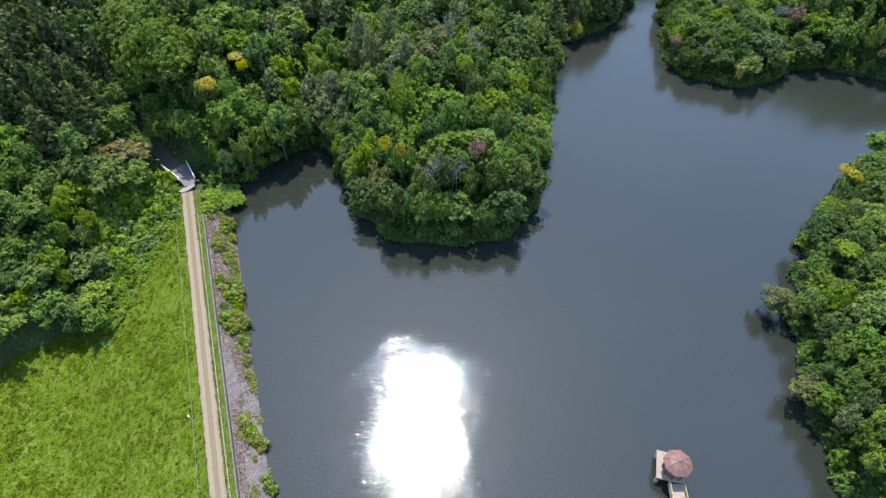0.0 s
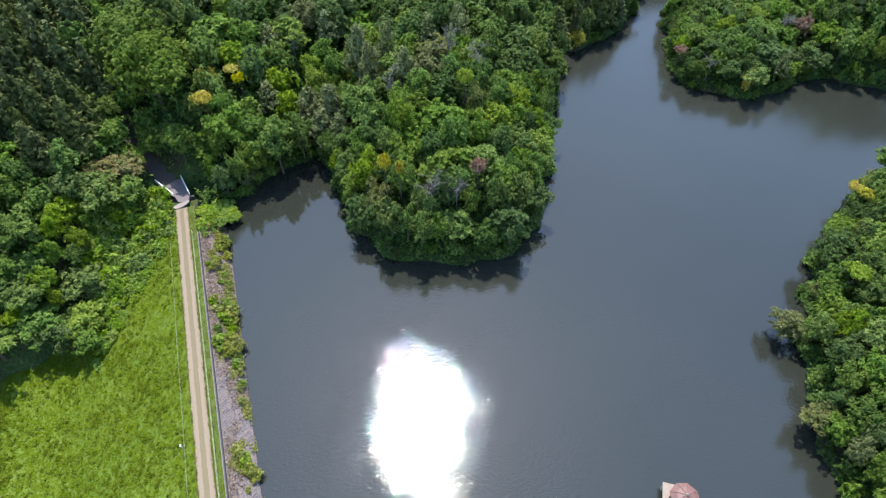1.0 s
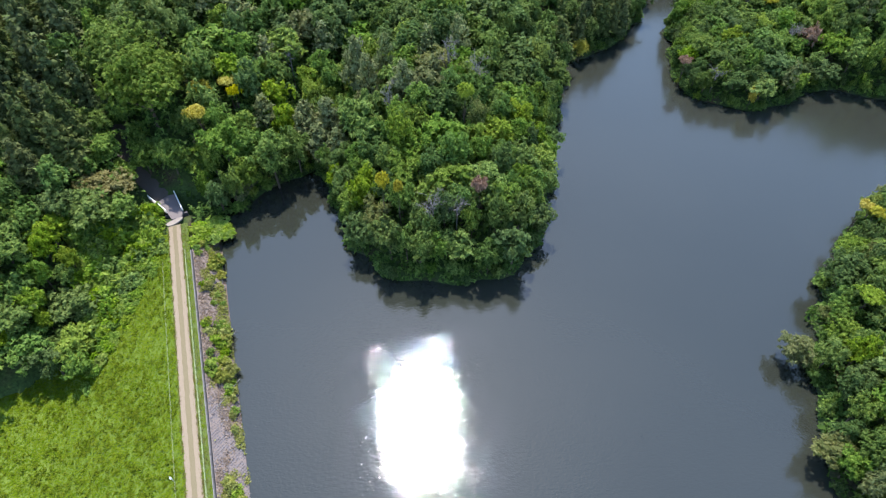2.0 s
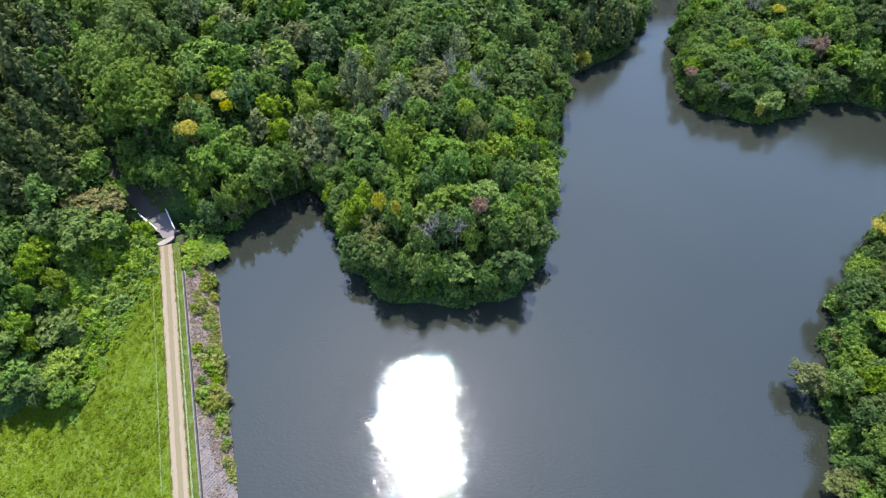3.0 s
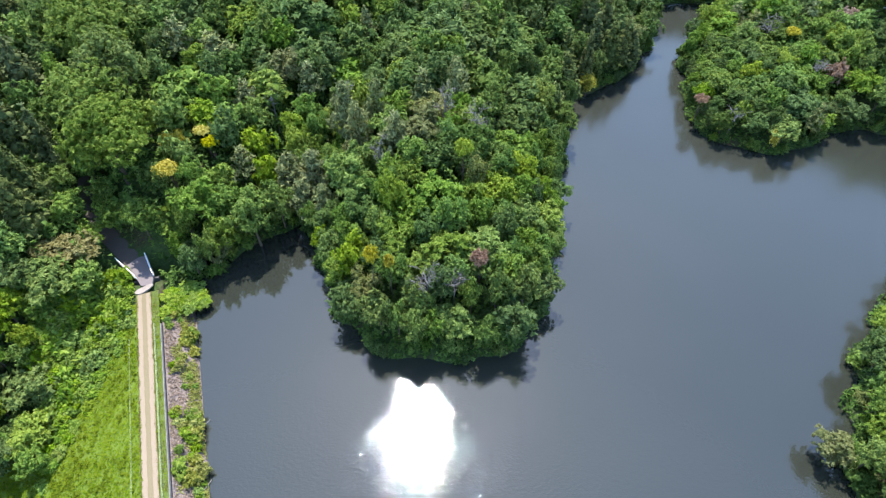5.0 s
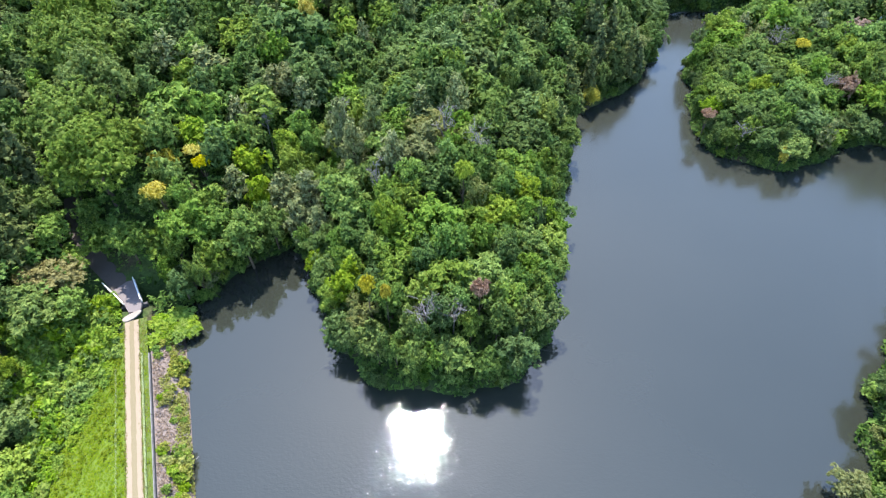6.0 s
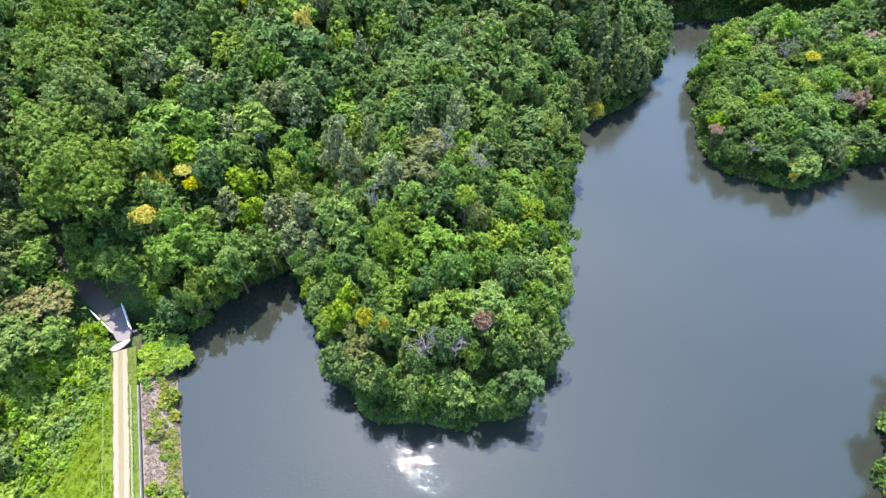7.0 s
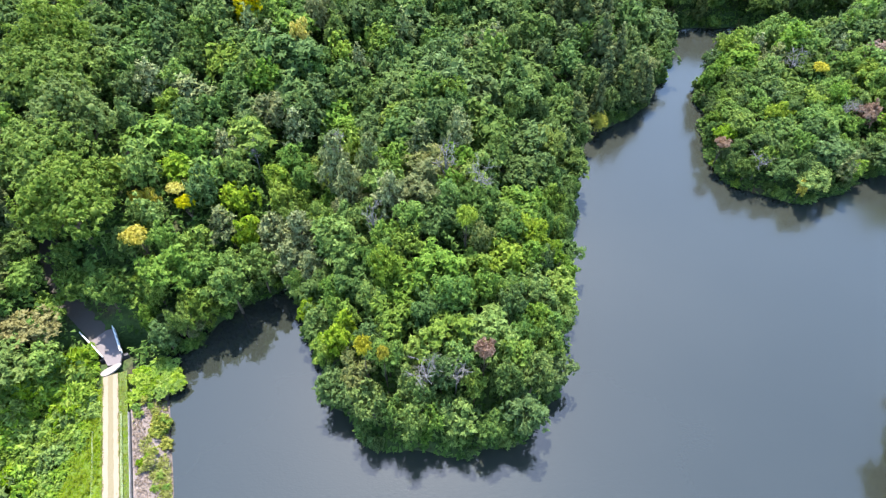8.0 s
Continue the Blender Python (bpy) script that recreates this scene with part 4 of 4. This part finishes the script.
def near_woods():
    """Single trees wherever the camera comes nearest."""
    rng = np.random.default_rng(5)
    plots = (
        (-32, 32, 78, 134, 1500, "trees on the wooded point"),
        (56, 112, 26, 112, 1500, "trees on the far bank"),
        (58, 108, 132, 172, 1300, "trees on the peninsula"),
        (-84, -33, 56, 114, 1800, "trees round the dam's end"),
    )
    for x0, x1, y0, y1, tries, group in plots:
        for x, y, g, d, side in scatter(rng, x0, x1, y0, y1, 4.3, tries * 3, TAKEN, wanted):
            z = float(ground_z(x, y))
            size = min(g / 4.5 * rng.uniform(1.1, 1.35), 1.5)
            if side:
                tall = (0.78 + 0.24 * step(0, 10, d) if y > 120 else 1.02 + 0.15 * step(0, 8, d)) * rng.uniform(0.85, 1.15)
                tall *= 1 + 0.3 * step(95, 104, x) * step(120, 132, y)
            elif x > -50:
                tall = (1.2 + 0.22 * step(0, 7, d)) * rng.uniform(0.86, 1.14)
            else:
                tall = (0.85 + 0.3 * step(0, 14, d)) * rng.uniform(0.85, 1.18)
            if rng.random() < cedar_zone(x, y):
                tree("cedar", "cedar", int(rng.integers(2)), x, y, z, min(size * 1.2, 1.45), rng.uniform(1.05, 1.4), rng.uniform(0, 360), "cedar_tree",
                     "dark cedar with a dense tapering crown", "cedars beside the forest road")
                continue
            tint = tint_for(rng, side, x, y)
            tree("broadleaf", tint, int(rng.integers(5)), x, y, z, size, tall, rng.uniform(0, 360), {"deep": "evergreen_tree", "bright": "young_tree"}.get(tint, "broadleaf_tree"),
                 TAGS[tint] + (" evergreen tree" if tint == "deep" else " broadleaf tree") + " with a dense billowing crown", group)


near_woods()


def shore_shrubs():
    """Bushes that lean over the water's edge."""
    rng = np.random.default_rng(8)
    spots = {}
    for _ in range(26000):
        x, y = rng.uniform(-60, 118), rng.uniform(26, 214)
        d = max(float(wooded_depth(x, y)), float(far_depth(x, y)))
        if not 0.0 < d < 1.8 or road_gap(x, y) < 4 or capsule(x, y, -50, 103, -58, 99.5, 2.2) > 0:
            continue
        u, v = dam_uv(x, y)
        if v < -12.5 and u < 112:
            continue
        if y > 186 and x < 50:
            continue
        key = (int(x // 3.4), int(y // 3.4))
        if key in spots:
            continue
        spots[key] = (x, y)
    for x, y in spots.values():
        # half get dark leaves, standing in for the shade under overhanging crowns
        tint = rng.choice(["green", "deep", "olive", "bright"], p=[0.42, 0.5, 0.05, 0.03])
        s = rng.uniform(0.6, 1.15)
        tree("shrub", tint, int(rng.integers(3)), x, y, max(float(ground_z(x, y)), 0.0) - 0.1, s, s * rng.uniform(0.9, 1.5), rng.uniform(0, 360), "shore_shrub",
             TAGS[tint] + " shrub overhanging the water's edge", "shrubs along the shore")


shore_shrubs()


def dam_shrubs():
    """Bushes in the stone facing, and rank growth at the dam's far end."""
    rng = np.random.default_rng(9)
    clusters = (
        (69, 80, -17.6, -14.7, 20, 0.78), (59, 69, -15.5, -14.5, 12, 0.5), (38, 41, -15.0, -14.3, 5, 0.5), (42.5, 44.5, -17.0, -15.5, 2, 0.3),
        (93, 98, -15.3, -13.9, 9, 0.8), (89, 93, -18.0, -15.5, 7, 0.55), (84, 88, -17.8, -14.6, 6, 0.4), (98, 102, -18.0, -15.0, 7, 0.5),
        (80.5, 83, -18.3, -17.0, 3, 0.55), (30, 36, -15.2, -14.3, 4, 0.45), (-20, 20, -17.0, -14.5, 8, 0.5),
    )
    spots = [(rng.uniform(a, b), rng.uniform(v0, v1), r) for a, b, v0, v1, count, r in clusters for _ in range(count)]
    spots += [(50.6 - 4.6 * k / 8, -17.0 + 2.2 * k / 8 + rng.uniform(-0.3, 0.3), 0.62) for k in range(9)]
    for u, v, r in spots:
        x, y = dam_xy(u, v)
        z = 2.72 - 0.67 * (v + 18.7)
        s = r * rng.uniform(0.65, 1.25)
        tint = rng.choice(["scrub", "green", "vine"], p=[0.6, 0.1, 0.3])
        tree("shrub", tint, int(rng.integers(3)), x, y, z, s, s * rng.uniform(0.7, 1.1), rng.uniform(0, 360), "scrub_bush", TAGS[tint] + " scrub growing in the stone facing", "scrub on the revetment")
    flank = {}
    for _ in range(1800):
        u, v = rng.uniform(74, 112), rng.uniform(-41, -23.4)
        edge = np.interp(v, [-41, -39, -34, -30, -26, -23.4], [78, 80, 86, 92, 97, 101])
        x, y = dam_xy(u, v)
        key = (int(u // 1.7), int(v // 1.7))
        if u < edge or v > -23.9 or key in flank or capsule(x, y, -55.6, 94.9, -56, 95.5, 2.5) > 0 or capsule(x, y, -56.5, 97, -62.5, 103.5, 2.9) > 0 or capsule(x, y, -66.6, 99, -70.8, 98, 3.2) > 0:
            continue
        flank[key] = 1
        deep = step(0, 10, u - edge)
        s = rng.uniform(0.75, 1.2) * (0.75 + 0.55 * deep)
        tint = rng.choice(["vine", "bright", "green"], p=[0.76, 0.12, 0.12])
        tree("shrub", tint, int(rng.integers(3)), x, y, max(CREST - 0.45 * (-22.9 - v), float(ground_z(x, y))) - 0.1, s, s * rng.uniform(0.4, 0.7) * (1 + 0.9 * deep), rng.uniform(0, 360), "vine_thicket",
             "bright green vine-covered thicket on the dam's flank", "thickets on the dam's flank")
    for _ in range(26):
        u, v = rng.uniform(102, 107.5), rng.uniform(-18.3, -11.5)
        x, y = dam_xy(u, v)
        s = rng.uniform(0.7, 1.1)
        tree("shrub", "vine", int(rng.integers(3)), x, y, max(1.0, 2.4 - 0.3 * (v + 19)), s, s * 0.5, rng.uniform(0, 360), "vine_thicket",
             "bright green vine-covered thicket above the spillway", "thickets on the dam's flank")


dam_shrubs()


def driftwood():
    rng = np.random.default_rng(12)
    for u, v, length, w in ((91.4, -14.2, 2.2, 2.0), (58.5, -14.0, 3.0, 0.8), (89, -14.3, 1.6, 1.6), (55, -14.6, 2.2, 2.2), (33, -14.2, 1.5, 0.6), (78, -14.2, 2.4, 1.1)):
        x, y = dam_xy(u, v)
        c, s = math.cos(w) * length, math.sin(w) * length
        vs, qs = joined([tube([(0, 0, 0), (c * 0.5, s * 0.5, 0.15), (c, s, 0.1)], [0.07, 0.06, 0.03], 5), tube([(c * 0.5, s * 0.5, 0.15), (c * 0.7 + 0.4, s * 0.6, 0.4)], [0.04, 0.015], 4)])
        ob = tagged(new("driftwood", mesh_of("driftwood", vs, [qs], [GREYWOOD])), "bleached driftwood branch at the waterline", "driftwood", "driftwood")
        ob.location = (x, y, 2.75 - 0.67 * (v + 18.7) + 0.1)


driftwood()


def stranded_pole():
    """A long bleached pole lying aslant down the facing into the water."""
    pts = []
    for k in np.linspace(0, 1, 6):
        u, v = 63.2 + 6.0 * k, -17.6 + 4.2 * k
        x, y = dam_xy(u, v)
        pts.append((x, y, 2.72 - 0.67 * (v + 18.7) + 0.16 + 0.5 * k))
    vs, qs = tube(pts, np.linspace(0.1, 0.06, 6), 6)
    tagged(new("stranded_pole", mesh_of("stranded_pole", vs, [qs], [GREYWOOD])), "long bleached pole lying across the stone facing", "driftwood", "driftwood")


stranded_pole()


def woodland():
    """All the woods further back, joined."""
    rng = np.random.default_rng(6)
    lite = {
        "broadleaf": [broad_crown(90 + i, 3.0, h, 1.8, cl, 1560, 0.47) for i, (h, cl) in enumerate(((6.2, 34), (6.9, 38), (5.8, 32), (6.6, 38)))],
        "pine": [pine_crown(95, 2.8, 9.0, 1200, 0.4)],
        "cedar": [cedar_crown(96 + i, 2.6, 12.0, 1500, 0.44) for i in range(2)],
    }
    names = ["green", "deep", "bright", "olive", "pine", "cedar"]
    verts, tris, ti, tone, n = [], [], [], [], 0
    for x, y, g, d, side in scatter(rng, -175, 150, 40, 250, 4.9, 60000, TAKEN, wanted):
        # only where the ground can come into view
        if abs(x) > (84 + 0.34 * y if x > 0 else 78 + 0.28 * y) or y > 240 or (x < -60 and y < 50):
            continue
        z = float(ground_z(x, y))
        if rng.random() < 0.95 * cedar_zone(x, y):
            kind, tint = "cedar", "cedar"
        elif x > 22 and y > 150 and not side and rng.random() < 0.3:
            kind, tint = "cedar", "cedar"
        elif rng.random() < 0.07:
            kind, tint = "pine", "pine"
        else:
            kind, tint = "broadleaf", tint_for(rng, side, x, y)
        (cv, cq), (kv, kf) = lite[kind][int(rng.integers(len(lite[kind])))]
        w = rng.uniform(0, 2 * math.pi)
        s = g / 4.7 * rng.uniform(1.1, 1.4)
        h = (1.1 + 0.22 * step(0, 10, d)) * rng.uniform(0.86, 1.18)
        h *= 1 + 0.25 * step(98, 106, x) * step(120, 132, y)
        if kind == "cedar":
            s, h = min(1.1 * s, 1.5), 0.95 * h
        rot = np.array([[math.cos(w) * s, -math.sin(w) * s, 0], [math.sin(w) * s, math.cos(w) * s, 0], [0, 0, h]])
        v = np.concatenate([cv, kv]) @ rot.T + np.array([x, y, z])
        verts.append(v)
        tris.append(np.concatenate([cq, kf + len(cv)]) + n)
        ti.append(np.full(len(cq) + len(kf), names.index(tint)))
        tone.append(np.full(len(v), rng.random()))
        n += len(v)
    me = mesh_of("woodland", np.concatenate(verts), [np.concatenate(tris)], [LEAF[k] for k in names], np.concatenate(ti), np.concatenate(tone))
    tagged(new("woodland", me), "dense mixed green woodland covering the hills behind", "woodland", kind="stuff")
    print("woodland trees", len(verts), "faces", len(me.polygons))


woodland()


def low_sprays(name, label, category, mat, spots, size, rise, seed):
    """Loose low leaf sprays, one joined sheet of growth."""
    rng = np.random.default_rng(seed)
    p = np.asarray(spots, float)
    k = len(p)
    n = np.array([0, 0, 1.0]) + 0.55 * rng.normal(size=(k, 3))
    n /= np.linalg.norm(n, axis=1)[:, None]
    t = np.cross(n, rng.normal(size=(k, 3)))
    t /= np.linalg.norm(t, axis=1)[:, None]
    w = np.cross(n, t)
    a = (size * rng.uniform(0.5, 1.5, k))[:, None]
    p = p + np.array([0, 0, 1.0]) * (rise * rng.random(k))[:, None]
    v = np.stack([p - t * a * 0.5 + w * a * 0.45, p - t * a * 0.5 - w * a * 0.45, p + t * a * 0.8 - n * a * 0.1], 1).reshape(-1, 3)
    return tagged(new(name, mesh_of(name, v, [np.arange(3 * k).reshape(-1, 3)], [mat])), label, category, kind="stuff")


def undergrowth():
    """Saplings and scrub that close the wood below its crowns."""
    rng = np.random.default_rng(21)
    x, y = rng.uniform(-130, 134, 320000), rng.uniform(28, 226, 320000)
    m, f = wooded_depth(x, y), far_depth(x, y)
    u, v = dam_uv(x, y)
    keep = (np.maximum(m, f) > -0.5) & (np.abs(x) < np.where(x > 0, 84 + 0.34 * y, 78 + 0.28 * y)) & ~((v > -41) & (v < -9) & (u < 106)) & ~is_grass(u, v) & (road_gap(x, y) > 1.9)
    keep &= (capsule(x, y, -46, 104.0, -57, 100, 1.3) < 0) & (capsule(x, y, -55.4, 94.6, -59, 100, 3.6) < 0)
    x, y = x[keep], y[keep]
    lumps = np.abs(np.sin(x * 0.8 + 1.7 * np.sin(y * 0.45)) * np.sin(y * 0.9 + 1.5 * np.sin(x * 0.37)))
    z = np.maximum(ground_z(x, y), -0.3) + 0.5 + (1.6 + 4.2 * lumps) * step(1.0, 8, np.maximum(wooded_depth(x, y), far_depth(x, y)))
    low_sprays("undergrowth", "shady green scrub and saplings under the trees", "undergrowth", LEAF["deep"], np.stack([x, y, z], -1), 0.62, 1.2, 22)


undergrowth()


def dry_weeds():
    rng = np.random.default_rng(23)
    u, v = rng.uniform(10, 103, 16000), rng.uniform(-18.5, -13.9, 16000)
    patch = np.array([noise.noise((a * 0.16, b * 0.35, 9.0)) for a, b in zip(u, v)]) + np.where(u > 58, 0.14, -0.12)
    keep = patch + 0.12 * rng.normal(size=len(u)) > 0.05
    u, v = u[keep], v[keep]
    x, y = dam_xy(u, v)
    low_sprays("dry_weeds", "dry straw-coloured weeds between the facing stones", "weeds", LEAF["straw"], np.stack([x, y, 2.78 - 0.67 * (v + 18.7)], -1), 0.3, 0.15, 24)


dry_weeds()


def green_weeds():
    """Low weeds that gather in drifts on the silted facing."""
    rng = np.random.default_rng(27)
    u, v = rng.uniform(20, 103, 26000), rng.uniform(-18.4, -14.0, 26000)
    drift = np.array([noise.noise((a * 0.3, b * 0.5, 3.0)) for a, b in zip(u, v)]) + 0.2 * step(56, 66, u) - 0.3 + 0.09 * (v + 16.2)
    keep = drift + 0.1 * rng.normal(size=len(u)) > 0.05
    u, v = u[keep], v[keep]
    x, y = dam_xy(u, v)
    low_sprays("green_weeds", "olive green weeds growing in the silted facing", "weeds", LEAF["weed"], np.stack([x, y, 2.8 - 0.67 * (v + 18.7)], -1), 0.26, 0.4, 28)


green_weeds()


def slope_herbs():
    """Broad-leaved clumps among the grass of the dam's face."""
    rng = np.random.default_rng(29)
    u, v = rng.uniform(22, 104, 9000), rng.uniform(-72, -23.3, 9000)
    x, y = dam_xy(u, v)
    lush = np.array([noise.noise((a * 0.16, b * 0.16, 5.0)) for a, b in zip(x, y)])
    keep = is_grass(u, v) & (rng.random(len(u)) < 0.45 + 0.9 * lush)
    u, v = u[keep], v[keep]
    count = 13
    r = rng.uniform(0.2, 0.55, len(u))
    w, q = rng.uniform(0, 2 * math.pi, (count, len(u))), np.sqrt(rng.random((count, len(u))))
    uu, vv = (u + r * q * np.cos(w)).ravel(), (v + r * q * np.sin(w)).ravel()
    top = (0.8 * r * (1.1 - q * q)).ravel()
    x, y = dam_xy(uu, vv)
    z = np.maximum(CREST - 0.45 * (-22.9 - vv), -7.0) + top + 0.05
    low_sprays("slope_herbs", "low bright green leafy clumps among the grass", "weeds", LEAF["herb"], np.stack([x, y, z], -1), 0.21, 0.08, 30)


slope_herbs()


def grass():
    """Tufts over the dam's grassy face."""
    rng = np.random.default_rng(14)
    count = 60000
    u, v = rng.uniform(20, 106, count), rng.uniform(-75, -18.9, count)
    edge = np.interp(v, [-90, -61, -51, -47, -39, -34, -30, -26, -23], [82, 84, 88, 88, 84, 91, 98, 102, 106])
    keep = (u < edge) & ~((v > -22.9) & (v < -20.3))
    x, y = dam_xy(u, v)
    clump = np.array([noise.noise((a * 0.55, b * 0.55, 0.3)) + 0.6 * noise.noise((a * 1.7, b * 1.7, 4.0)) for a, b in zip(x, y)])
    keep &= rng.random(count) < (0.75 + 0.25 * clump) * np.where(v > -22.9, 0.9, 1.0)
    x, y, v, clump = x[keep], y[keep], v[keep], clump[keep]
    z = np.where(v > -22.9, CREST, np.maximum(CREST - 0.45 * (-22.9 - v), -7.0))
    p = np.stack([x, y, z], -1)
    k = len(p)
    size = (0.16 + 0.12 * rng.random(k) + 0.1 * np.maximum(clump, 0)) * np.where(v > -22.9, 0.6, 1.0)
    pieces = []
    for j in range(3):
        w = rng.uniform(0, 2 * math.pi, k)
        t = np.stack([np.cos(w), np.sin(w), np.zeros(k)], -1)
        s = np.stack([-np.sin(w), np.cos(w), np.zeros(k)], -1)
        up = np.array([0, 0, 1.0])
        a = size[:, None]
        q = p + t * a * 0.3
        pieces.append(np.stack([q - s * a * 0.35, q + t * a * 0.9 - s * a * 0.25 + up * a * 0.5, q + t * a * 1.6 + up * a * 0.34, q + s * a * 0.35 + t * a * 0.5 + up * a * 0.38], 1).reshape(-1, 3))
    vs = np.concatenate(pieces)
    me = mesh_of("grass", vs, [np.arange(len(vs)).reshape(-1, 4)], [LEAF["grass"]])
    tagged(new("grass", me), "uneven bright green grass tufts on the dam", "grass", kind="stuff")


grass()


def verges():
    """Ragged grass along the track's edges and down its middle."""
    rng = np.random.default_rng(31)
    rows = []
    for v0, spread_v, count in ((-22.85, 0.13, 6500), (-20.3, 0.13, 6500), (-19.6, 0.4, 6000)):
        u = rng.uniform(15, 107, count)
        lumps = np.array([noise.noise((a * 0.7, v0, 2.0)) for a in u])
        keep = lumps + 0.25 * rng.normal(size=count) > -0.05
        v = v0 + spread_v * rng.normal(size=count) + 0.08 * lumps
        x, y = dam_xy(u[keep], v[keep])
        rows.append(np.stack([x, y, np.full(len(x), CREST + 0.05)], -1))
    low_sprays("verge", "ragged trodden grass along the track's edges", "grass", LEAF["verge"], np.concatenate(rows), 0.1, 0.07, 32)


verges()
